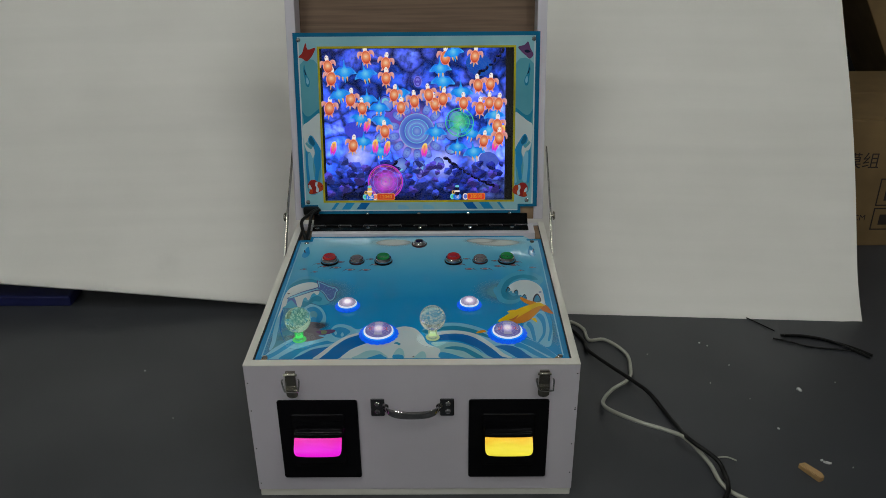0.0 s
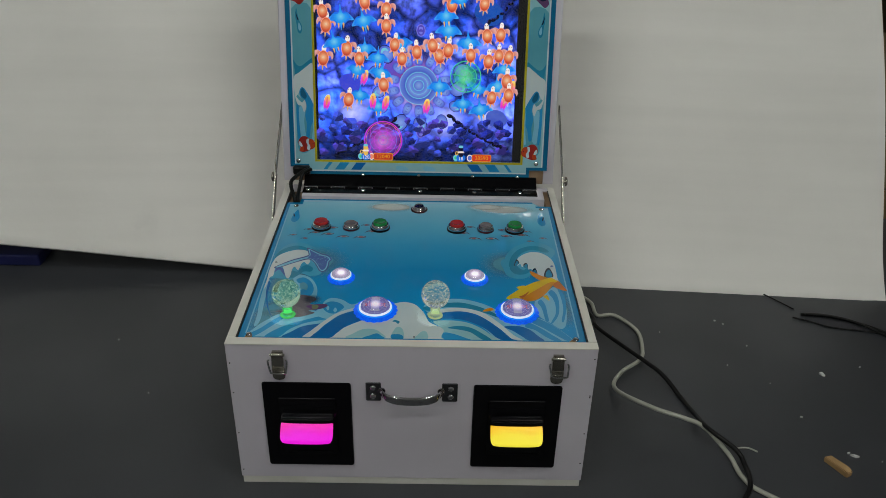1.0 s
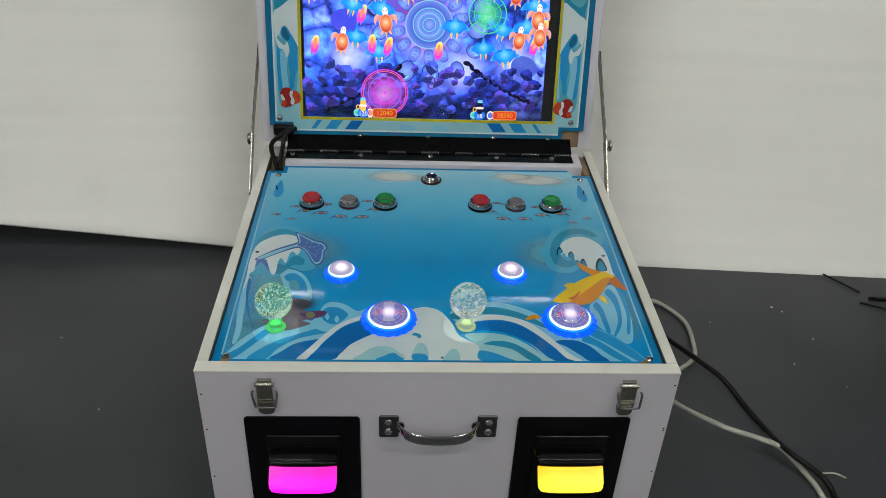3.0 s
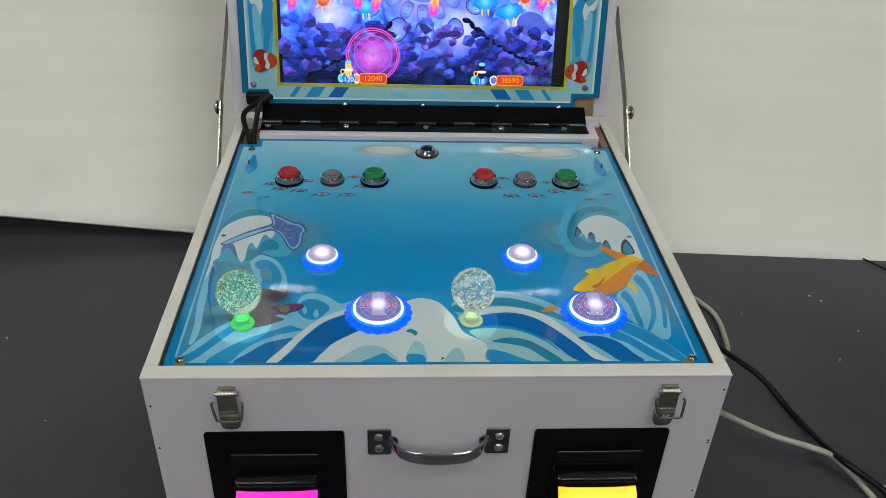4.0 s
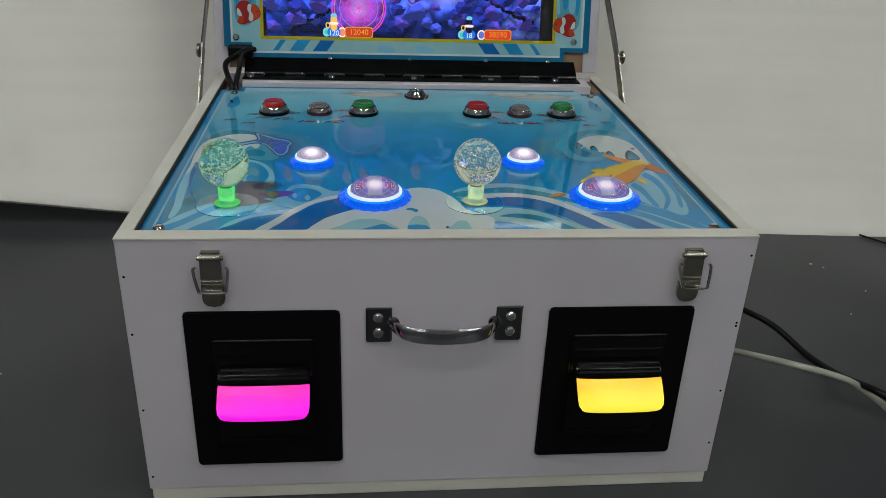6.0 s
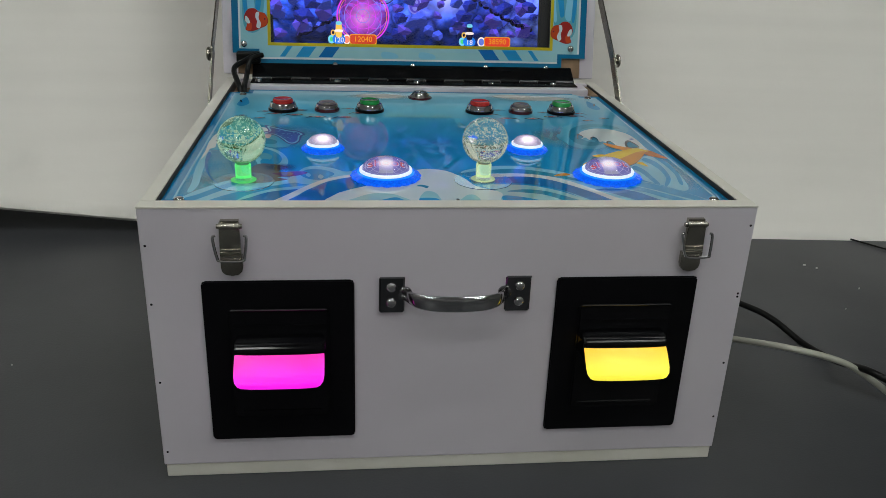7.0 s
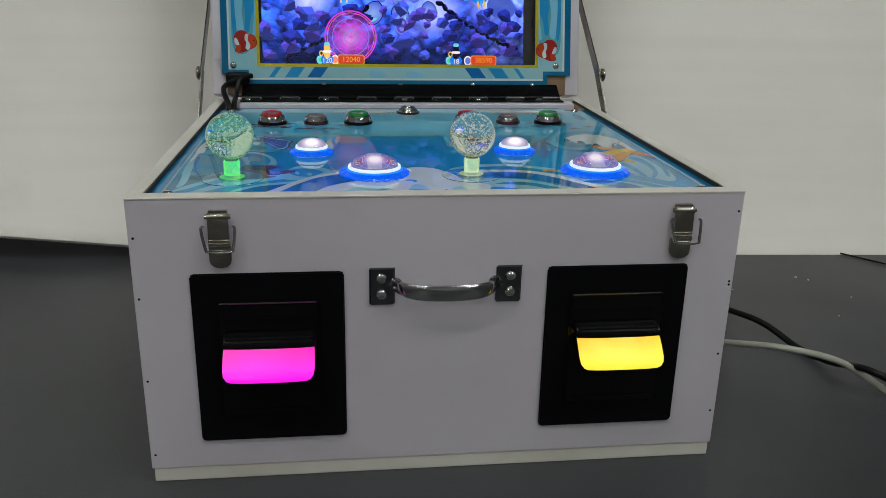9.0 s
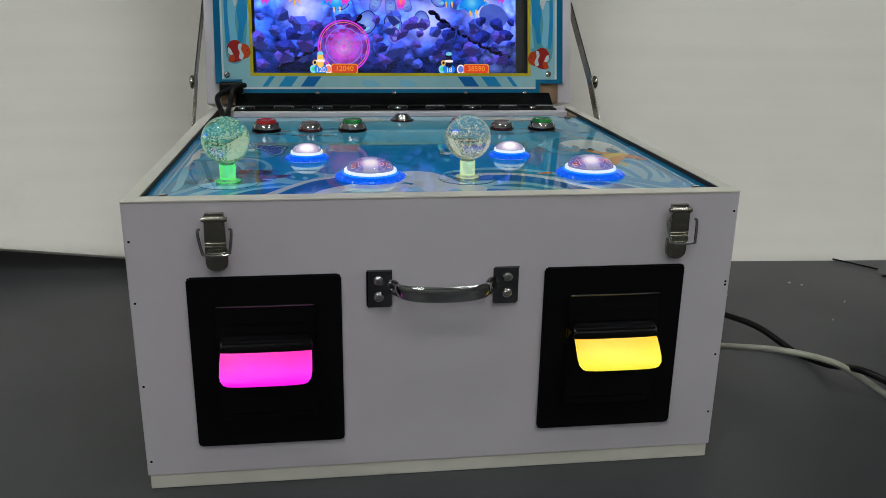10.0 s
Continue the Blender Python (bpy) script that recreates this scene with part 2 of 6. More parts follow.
# ---- foam sheet ----
def foam_sheet():
    """One long soft foam sheet leaning far back behind the machine, its foot swept forward, lifted at the west end."""
    profile = spline([(0.0, 0.0, 0), (0.045, 0.045, 0), (0.105, 0.125, 0), (0.265, 0.385, 0), (0.405, 0.610, 0), (0.60, 0.95, 0), (0.72, 1.18, 0)], False, 5)
    thick, cols = 0.016, 60
    x0, x1 = -1.75, 0.952
    front, back = [], []
    bm = bmesh.new()
    for i in range(cols + 1):
        x = x0 + (x1 - x0) * i / cols
        lift = 0.113 * max(0.0, -0.16 - x) * (1 - 0.15 * max(0.0, -0.17 - x))
        foot = 0.578 if x < 0 else 0.578 - 0.064 * x
        sway = 0.004 * math.sin(x * 7.0) + 0.002 * math.sin(x * 23.0 + 1)
        f, g = [], []
        for k, p in enumerate(profile):
            a, c = profile[max(k - 1, 0)], profile[min(k + 1, len(profile) - 1)]
            d = (c - a).normalized()
            edge = 0.0045 if k == 0 or i in (0, cols) else 0.0
            skew = 0.012 * math.sin(p.y * 5.0) if i == cols else 0.0
            base = Vector((x + skew, foot + p.x + sway * min(1, p.y * 4), lift + p.y))
            nrm = Vector((0, -d.y, d.x))
            f.append(bm.verts.new(base - nrm * 0 + Vector((0, 0.0, 0)) + nrm * -edge))
            g.append(bm.verts.new(base - nrm * (thick - edge)))
        front.append(f)
        back.append(g)
    rows = len(profile)
    for i in range(cols):
        for k in range(rows - 1):
            bm.faces.new((front[i][k], front[i + 1][k], front[i + 1][k + 1], front[i][k + 1]))
            bm.faces.new((back[i][k + 1], back[i + 1][k + 1], back[i + 1][k], back[i][k]))
        bm.faces.new((back[i][0], back[i + 1][0], front[i + 1][0], front[i][0]))
        bm.faces.new((front[i][-1], front[i + 1][-1], back[i + 1][-1], back[i][-1]))
    for k in range(rows - 1):
        bm.faces.new((front[0][k], front[0][k + 1], back[0][k + 1], back[0][k]))
        bm.faces.new((back[-1][k], back[-1][k + 1], front[-1][k + 1], front[-1][k]))
    bmesh.ops.recalc_face_normals(bm, faces=bm.faces[:])
    return tagged(part("foam_sheet", bm, FOAM, smooth=True), "long white foam sheet leaning behind the machine, one end lifted", "foam sheet")


foam_sheet()


# ---- the game machine: base ----
H = 0.252
machine = thing("game_machine", "white suitcase game machine, lid open, lit screen, blue control panel", "game machine")
part("front_panel", box(-0.25, 0.25, 0.0, 0.0145, 0.0135, H, 0.001), WHITE, machine, "white laminate front panel with nail holes")
part("rim", box(-0.2501, 0.2501, -0.0006, 0.0147, H + 0.0001, H + 0.0016, 0.0005), EDGE, machine, "ivory edge band")
for s in (-1, 1):
    x0, x1 = sorted((s * 0.2385, s * 0.25))
    for name, bm, mat, text in (("side_panel", box(x0, x1, 0.0148, 0.5, 0.0135, H, 0.001), WHITE, ""), ("rim", box(x0, x1, 0.015, 0.5, H + 0.0001, H + 0.0016, 0.0005), EDGE, "ivory edge band")):
        for v in bm.verts:
            v.co.x -= s * 0.003 * v.co.y / 0.5
        part(name, bm, mat, machine, text)
part("back_panel", box(-0.235, 0.235, 0.488, 0.5, 0.0135, H, 0.001), WHITE, machine)
part("bottom_board", box(-0.2485, 0.2485, 0.0012, 0.4995, 0.0, 0.0132, 0.001), EDGE, machine, "ivory bottom board")
part("back_strip", box(-0.212, 0.225, 0.4465, 0.4875, 0.235, 0.2545, 0.001), WHITE, machine, "white strip behind the control panel")
part("corner_block", box(-0.2350, -0.2125, 0.43, 0.487, 0.215, 0.243, 0.001), PLY, machine, "raw plywood corner block")
part("corner_block", box(0.203, 0.2350, 0.4465, 0.487, 0.2, 0.234), PLY, machine, "raw plywood corner block")
part("corner_block", box(0.2255, 0.2350, 0.43, 0.487, 0.2345, 0.2505, 0.001), PLY, machine, "raw plywood corner block")

# dark strips added where the gap beside the panel reads as a dark line
for s in (-1, 1):
    x0, x1 = sorted((s * 0.2370, s * 0.23845))
    bm = box(x0, x1, 0.0150, 0.4875, 0.240, 0.2529)
    for v in bm.verts:
        v.co.x -= s * 0.003 * v.co.y / 0.5
    part("gap_strip", bm, DARK, machine, "dark strip added along the gap beside the control panel")

PRINT = {}
PANEL_GLOSS = 0.46


def ink(name, rgb, rgb2=None):
    """Printed film under clear acrylic: a flat colour with the sheet's gloss."""
    if name not in PRINT:
        PRINT[name] = surface("print_" + name, tuple(0.88 * c for c in srgb(*rgb)), 0.03, color2=tuple(0.88 * c for c in srgb(*(rgb2 or tuple(int(c * 0.94) for c in rgb)))), scale=12, amount=0.4, spec=PANEL_GLOSS, coat=0.0)
    return PRINT[name]


def panel_print():
    """The control panel's printed sheet: pale at the back, deep blue at the front, slightly cloudy."""
    m, n, l, b = principled("control_panel_print")
    co = n.new("ShaderNodeTexCoord")
    sep = n.new("ShaderNodeSeparateXYZ")
    l.new(co.outputs["Object"], sep.inputs[0])
    noise_tex = n.new("ShaderNodeTexNoise")
    noise_tex.inputs["Scale"].default_value, noise_tex.inputs["Detail"].default_value = 7, 3
    l.new(co.outputs["Object"], noise_tex.inputs["Vector"])
    add = n.new("ShaderNodeMath")
    add.operation = "MULTIPLY_ADD"
    add.inputs[1].default_value, add.inputs[2].default_value = 0.06, -0.03
    l.new(noise_tex.outputs["Fac"], add.inputs[0])
    tot = n.new("ShaderNodeMath")
    l.new(sep.outputs["Y"], tot.inputs[0])
    l.new(add.outputs[0], tot.inputs[1])
    scale = n.new("ShaderNodeMath")
    scale.operation = "MULTIPLY"
    scale.inputs[1].default_value = 2.2
    l.new(tot.outputs[0], scale.inputs[0])
    ramp = n.new("ShaderNodeValToRGB")
    l.new(scale.outputs[0], ramp.inputs[0])
    e = ramp.color_ramp.elements
    e[0].position, e[0].color = 0.0, (*(0.88 * q for q in srgb(10, 142, 206)), 1)
    e[1].position, e[1].color = 1.0, (*(0.88 * q for q in srgb(158, 208, 226)), 1)
    for pos, c in ((0.22, (22, 148, 206)), (0.45, (24, 143, 198)), (0.62, (58, 163, 206)), (0.8, (104, 187, 216))):
        k = e.new(pos)
        k.color = (*(0.88 * q for q in srgb(*c)), 1)
    l.new(ramp.outputs[0], b.inputs["Base Color"])
    b.inputs["Roughness"].default_value = 0.02
    b.inputs["Specular IOR Level"].default_value = PANEL_GLOSS
    # the acrylic sheet is a little wavy
    wave = n.new("ShaderNodeTexNoise")
    wave.inputs["Scale"].default_value = 9
    l.new(co.outputs["Object"], wave.inputs["Vector"])
    bp = n.new("ShaderNodeBump")
    bp.inputs["Strength"].default_value, bp.inputs["Distance"].default_value = 0.03, 0.003
    l.new(wave.outputs["Fac"], bp.inputs["Height"])
    l.new(bp.outputs["Normal"], b.inputs["Normal"])
    return m


TOP = 0.249
outline = [(-0.2365, 0.0155), (0.2365, 0.0155), (0.2365, 0.429), (0.214, 0.429), (0.2025, 0.4445), (-0.2125, 0.4445), (-0.2125, 0.429), (-0.2365, 0.429)]
panel = part("control_panel", prism(outline, TOP - 0.008, TOP), panel_print(), machine, "glossy blue printed acrylic control panel")


def screw(parent, at, r=0.004, label=""):
    """A domed cross-head screw; at is a pose whose z points out."""
    bm = lathe([(r * 1.05, 0), (r, r * 0.25), (r * 0.75, r * 0.5), (r * 0.35, r * 0.62), (0, r * 0.55)], 14)
    return part("screw", bm, CHROME, parent, label, at, True)


for x, y in ((-0.2225, 0.0265), (0.2225, 0.0255), (-0.217, 0.4155), (0.2165, 0.4165)):
    screw(panel, pose(x, y, TOP + 0.0008), 0.0042)
for x in (0.002,):
    screw(panel, pose(x, 0.026, TOP + 0.0008), 0.0015)

# ---- buttons ----
RED_CAP = surface("red_button_plastic", (0.42, 0.02, 0.018), 0.18, coat=0.5, scale=60)
GREEN_CAP = surface("green_button_plastic", (0.01, 0.22, 0.045), 0.18, coat=0.5, scale=60)
CLEAR_CAP = surface("grey_button_plastic", (0.17, 0.15, 0.15), 0.12, coat=0.6, scale=60)
MAROON = surface("maroon_ring_plastic", (0.06, 0.008, 0.012), 0.2, coat=0.5, scale=60)


def push_button(x, y, cap, small=False):
    k = 0.86 if small else 1.0
    b = part("push_button", lathe([(0.0166 * k, 0), (0.0168 * k, 0.0018), (0.0164 * k, 0.0030), (0.0154 * k, 0.0034)], 36), MAROON if small else BLACK, machine, "", (x, y, TOP + 0.0004), True)
    part("bezel", lathe([(0.0156 * k, 0.0033), (0.0155 * k, 0.0048), (0.0146 * k, 0.0078 * k), (0.0138 * k, 0.0092 * k), (0.0124 * k, 0.0096 * k), (0.0119 * k, 0.0088 * k), (0.0118 * k, 0.0060 * k)], 36), CHROME, b, "chrome ring", smooth=True)
    h = 0.0105 if small else 0.0135
    part("cap", lathe([(0.0116 * k, 0.004), (0.0116 * k, h - 0.0015), (0.0108 * k, h - 0.0003), (0.0095 * k, h), (0.0085 * k, h - 0.0006), (0.005 * k, h - 0.0012), (0, h - 0.0014)], 36), cap, b, "", smooth=True)
    return b


for x, cap, small in ((-0.163, RED_CAP, False), (-0.113, CLEAR_CAP, True), (-0.064, GREEN_CAP, False), (0.065, RED_CAP, False), (0.114, CLEAR_CAP, True), (0.163, GREEN_CAP, False)):
    ob = push_button(x, 0.338, cap, small)
    ob["label"] = {"red_button_plastic": "red push button in a black and chrome ring", "green_button_plastic": "green push button in a black and chrome ring"}.get(cap.name, "small clear push button in a maroon ring")

lock = part("key_lock", lathe([(0.0148, 0), (0.0148, 0.0015), (0.0125, 0.0022)], 32), MAROON, machine, "chrome key lock on a maroon ring", (0.0, 0.409, TOP + 0.0002), True)
part("lock_barrel", lathe([(0.0128, 0.0015), (0.0125, 0.003), (0.0088, 0.0070), (0.0083, 0.0080), (0.0070, 0.0083), (0.0066, 0.0075), (0, 0.0075)], 32), CHROME, lock, "chrome barrel", smooth=True)
part("keyhole", box(-0.0008, 0.0008, -0.0035, 0.0035, 0.0074, 0.0080), BLACK, lock)

BLUE_GLOW = glowing("blue_lit_plastic", (0.0, 0.02, 0.45), 0.95, base=(0.003, 0.03, 0.3), rough=0.12, hot=(0.0, 0.17, 1.0), scale=520)
CYAN_GLOW = glowing("cyan_lit_plastic", (0.0, 0.08, 0.85), 0.8, base=(0.0, 0.1, 0.5), rough=0.2, hot=(0.02, 0.40, 1.0), scale=200)
RING_GLOW = glowing("white_lit_ring", (0.78, 0.88, 1.0), 0.72, base=(0.5, 0.55, 0.6))
PICTURE = glowing("button_picture", (0.05, 0.06, 0.32), 0.55, base=(0.06, 0.06, 0.16), hot=(0.26, 0.22, 0.55), scale=240)
WEB = glowing("button_web", (0.50, 0.50, 0.75), 0.40, base=(0.3, 0.3, 0.4))
PICTURE_PALE = glowing("button_picture_pale", (0.16, 0.18, 0.42), 0.45, base=(0.15, 0.15, 0.25), hot=(0.75, 0.55, 0.50), scale=320)
BAND = glowing("button_picture_grey", (0.55, 0.55, 0.65), 0.30, base=(0.2, 0.2, 0.25))
RED_WORD = glowing("button_word", (0.70, 0.05, 0.08), 0.35, base=(0.35, 0.03, 0.03))
WHITE_WORD = glowing("button_word_rim", (0.7, 0.65, 0.8), 0.35, base=(0.6, 0.6, 0.6))
DOME = clear("clear_dome", (0.97, 0.98, 1.0))


def word(text, size, material, parent, at, name="lettering"):
    """Lettering as a mesh, with the built-in font."""
    cu = bpy.data.curves.new(name, "FONT")
    cu.body, cu.size, cu.align_x, cu.align_y, cu.extrude = text, size, "CENTER", "CENTER", 0.00005
    tmp = bpy.data.objects.new(name, cu)
    me = bpy.data.meshes.new_from_object(tmp)
    bpy.data.objects.remove(tmp)
    me.materials.clear()
    me.materials.append(material)
    ob = new(name, me)
    ob.parent = parent
    ob.matrix_basis = at
    return ob


SCREEN_TINT = 0.005


def display(m, b):
    """The display's absorbing front layer: full brightness seen squarely, dimmer seen from the side."""
    b.inputs["Coat Weight"].default_value, b.inputs["Coat IOR"].default_value, b.inputs["Coat Roughness"].default_value = 1.0, 1.01, 0.3
    m.cycles.emission_sampling = "NONE"
    b.inputs["Coat Tint"].default_value = (SCREEN_TINT, SCREEN_TINT, SCREEN_TINT, 1)


def graded(name, stops, reach, upward=False, strength=1.0, soft=False, axes=(1, 0, 1), shown=True):
    """A lit picture colour that runs from the figure's middle (or its foot) outwards; soft lets the picture behind show at the rim."""
    m, n, l, b = principled("screen_" + name)
    co = n.new("ShaderNodeTexCoord")
    place = n.new("ShaderNodeMapRange")
    if upward:
        sep = n.new("ShaderNodeSeparateXYZ")
        l.new(co.outputs["Object"], sep.inputs[0])
        l.new(sep.outputs["Z"], place.inputs["Value"])
        place.inputs["From Min"].default_value = -reach
    else:
        flat = n.new("ShaderNodeVectorMath")
        flat.operation = "MULTIPLY"
        flat.inputs[1].default_value = axes
        l.new(co.outputs["Object"], flat.inputs[0])
        size = n.new("ShaderNodeVectorMath")
        size.operation = "LENGTH"
        l.new(flat.outputs[0], size.inputs[0])
        l.new(size.outputs["Value"], place.inputs["Value"])
    place.inputs["From Max"].default_value = reach
    ramp = n.new("ShaderNodeValToRGB")
    e = ramp.color_ramp.elements
    e[0].color, e[1].color = (*srgb(*stops[0]), 1), (*srgb(*stops[-1]), 1)
    for i, c in enumerate(stops[1:-1]):
        k = e.new((i + 1) / (len(stops) - 1))
        k.color = (*srgb(*c), 1)
    l.new(place.outputs[0], ramp.inputs[0])
    l.new(ramp.outputs[0], b.inputs["Emission Color"])
    b.inputs["Base Color"].default_value, b.inputs["Roughness"].default_value = (0.01, 0.01, 0.01, 1), 0.35
    b.inputs["Emission Strength"].default_value = strength * 1.25
    if shown:
        display(m, b)
        b.inputs["Emission Strength"].default_value /= SCREEN_TINT
    if soft:
        puff = n.new("ShaderNodeTexNoise")
        puff.inputs["Scale"].default_value = 60
        l.new(co.outputs["Object"], puff.inputs["Vector"])
        fade = n.new("ShaderNodeMapRange")
        fade.interpolation_type = "SMOOTHSTEP"
        fade.inputs["From Min"].default_value, fade.inputs["From Max"].default_value, fade.inputs["To Min"].default_value, fade.inputs["To Max"].default_value = 0.15, 1.0, 1.5, 0.0
        l.new(place.outputs[0], fade.inputs["Value"])
        mul = n.new("ShaderNodeMath")
        mul.operation = "MULTIPLY"
        mul.use_clamp = True
        l.new(fade.outputs[0], mul.inputs[0])
        l.new(puff.outputs["Fac"], mul.inputs[1])
        l.new(mul.outputs[0], b.inputs["Alpha"])
    return m


CORE_SOFT = graded("button_core", ((255, 255, 255), (250, 240, 255), (190, 170, 250), (120, 110, 230)), 0.0120, strength=0.9, soft=True, axes=(1, 1, 0), shown=False)
CORE_SMALL = graded("small_button_core", ((255, 255, 255), (255, 250, 255), (240, 215, 230), (190, 190, 240)), 0.0100, strength=1.25, soft=True, axes=(1, 1, 0), shown=False)


def lit_button(x, y, r, label, big):
    """A scalloped blue glowing collar, a white lit ring, a picture disc and a clear dome."""
    bm = bmesh.new()
    lobes, n = (20, 120)
    rings = []
    for rr, z, amp in ((0.97, 0.0, 0.05), (1.0, 0.0010, 0.05), (0.97, 0.0024, 0.05), (0.88, 0.0034, 0.04), (0.84, 0.0040, 0.01), (0.80, 0.0044, 0.0)):
        rings.append([bm.verts.new((r * (rr - amp + amp * abs(math.cos(lobes * math.pi * i / n))) * math.cos(2 * math.pi * i / n), r * (rr - amp + amp * abs(math.cos(lobes * math.pi * i / n))) * math.sin(2 * math.pi * i / n), z)) for i in range(n)])
    for a, b in zip(rings, rings[1:]):
        for i in range(n):
            bm.faces.new((a[i], a[(i + 1) % n], b[(i + 1) % n], b[i]))
    top = part("lit_button", bm, BLUE_GLOW, machine, label, (x, y, TOP + 0.0002), True)
    ri = r * 0.735
    part("inner_collar", lathe([(r * 0.81, 0.0020), (r * 0.80, 0.0048), (ri * 1.005, 0.0056), (ri * 1.005, 0.0020)], 48), CYAN_GLOW, top, "bright blue inner collar", smooth=True)
    part("light_ring", lathe([(ri, 0.004), (ri, 0.0074), (ri * 0.97, 0.0081), (ri * 0.92, 0.0079), (ri * 0.90, 0.0066)], 48), RING_GLOW, top, "white glowing ring", smooth=True)
    part("picture_disc", lathe([(ri * 0.905, 0.0064), (0, 0.0064)], 40), PICTURE if big else PICTURE_PALE, top, "purple and white picture disc")
    part("light_core", lathe([(ri * 0.86, 0.0073), (0, 0.0073)], 32), CORE_SOFT if big else CORE_SMALL, top, "glowing centre")
    if big:
        part("picture_band", box(-ri * 0.22, ri * 0.22, -ri * 0.50, ri * 0.60, 0.00648, 0.00653), BAND, top)
        word("shoot", 0.0116, WHITE_WORD, top, pose(0, 0.0005, 0.00685)).scale = (1.04, 1.06, 1)
        word("shoot", 0.0116, RED_WORD, top, pose(0, 0.0005, 0.0070))
    for k in range(12):
        a = 2 * math.pi * k / 12
        part("web_line", box(ri * 0.30, ri * 0.88, -0.00009, 0.00009, 0.00645, 0.00658), WEB, top, at=pose(0, 0, 0, 0, 0, math.degrees(a)))
    for q in (0.46, 0.62, 0.78):
        part("web_ring", lathe([(ri * q, 0.00646), (ri * q + 0.00016, 0.00657), (ri * q + 0.00032, 0.00646)], 36), WEB, top)
    hd = 0.0100 if big else 0.0072
    dome = part("dome", lathe([(ri * 0.90 * math.cos(a), 0.0078 + hd * math.sin(a)) for a in [math.pi / 2 * i / 8 for i in range(8)]] + [(0, 0.0078 + hd)], 40), DOME, top, "clear dome", smooth=True)
    dome.visible_shadow = False
    return top


lit_button(-0.055, 0.090, 0.0318, "large round button glowing blue and white", True)
lit_button(0.1475, 0.090, 0.0318, "large round button glowing blue and white", True)
lit_button(-0.113, 0.1765, 0.0212, "round button glowing blue and white", False)
lit_button(0.090, 0.1785, 0.0212, "round button glowing blue and white", False)


# ---- joysticks ----
def joystick(x, y, tint, name):
    """A clear disc, a lit stem and a clear ball full of bubbles."""
    disc_mat = clear("clear_disc", (0.97, 0.98, 0.98), ior=1.22)
    j = part("joystick", lathe([(0, 0), (0.0255, 0), (0.0258, 0.0003), (0.0255, 0.0006), (0.008, 0.0008), (0, 0.0008)], 48), disc_mat, machine, name, (x, y, TOP + 0.0006), True)
    j.visible_shadow = False
    stem = clear("lit_stem", tuple(0.55 + 0.4 * c for c in tint), rough=0.12, emit=tint, strength=0.30)
    part("stem", lathe([(0.0068, 0.0019), (0.0068, 0.0155), (0.0062, 0.0165), (0, 0.0165)], 28), stem, j, "glowing stem", smooth=True)
    part("glow_ring", lathe([(0.0070, 0.0020), (0.0108, 0.0020), (0.0108, 0.0023), (0.0070, 0.0023)], 28), glowing("lit_ring", tint, 0.14, base=tuple(0.6 * c for c in tint)), j, "glowing ring")
    part("collar", lathe([(0.0056, 0.0166), (0.0062, 0.0182), (0.0075, 0.0200), (0, 0.0200)], 24), STEEL, j, "brass collar", smooth=True)
    bm = bmesh.new()
    bmesh.ops.create_icosphere(bm, subdivisions=5, radius=0.0200)
    bmesh.ops.translate(bm, verts=bm.verts[:], vec=(0, 0, 0.0370))
    ball = part("ball", bm, clear("bubble_ball", tuple(0.90 + 0.09 * c for c in tint), rough=0.02, bump=0.04, bump_scale=330, emit=tint, strength=0.04), j, "clear ball full of bubbles", smooth=True)
    ball.visible_shadow = False
    rng = random.Random(7)
    seed_ball = bmesh.new()
    bmesh.ops.create_icosphere(seed_ball, subdivisions=1, radius=1.0)
    corners = [v.co.copy() for v in seed_ball.verts]
    sides = [[v.index for v in f.verts] for f in seed_ball.faces]
    seed_ball.free()
    points, faces = [], []
    for _ in range(1350):
        while True:
            p = Vector((rng.uniform(-1, 1), rng.uniform(-1, 1), rng.uniform(-1, 0.9)))
            if 0.35 < p.length < 0.93 and rng.random() < 0.75 - 0.4 * p.z:
                break
        r, start = rng.uniform(0.00016, 0.00046), len(points)
        points += [p * 0.0195 + Vector((0, 0, 0.0370)) + c * r for c in corners]
        faces += [[start + i for i in side] for side in sides]
    cloud = bpy.data.meshes.new("bubbles")
    cloud.from_pydata(points, [], faces)
    bm = bmesh.new()
    bm.from_mesh(cloud)
    bpy.data.meshes.remove(cloud)
    shine = glowing("bubble_shine", tuple(0.2 + 0.7 * c for c in tint), 0.16, base=(0.55, 0.58, 0.58), rough=0.08)
    shine.cycles.emission_sampling = "NONE"
    bub = part("bubbles", bm, shine, j, "tiny bubbles", smooth=True)
    bub["kind"] = "stuff"
    return j


joystick(-0.177, 0.073, (0.12, 0.95, 0.22), "joystick with a clear bubble ball glowing green")
joystick(0.0305, 0.077, (0.62, 0.80, 0.42), "joystick with a clear bubble ball glowing pale yellow")


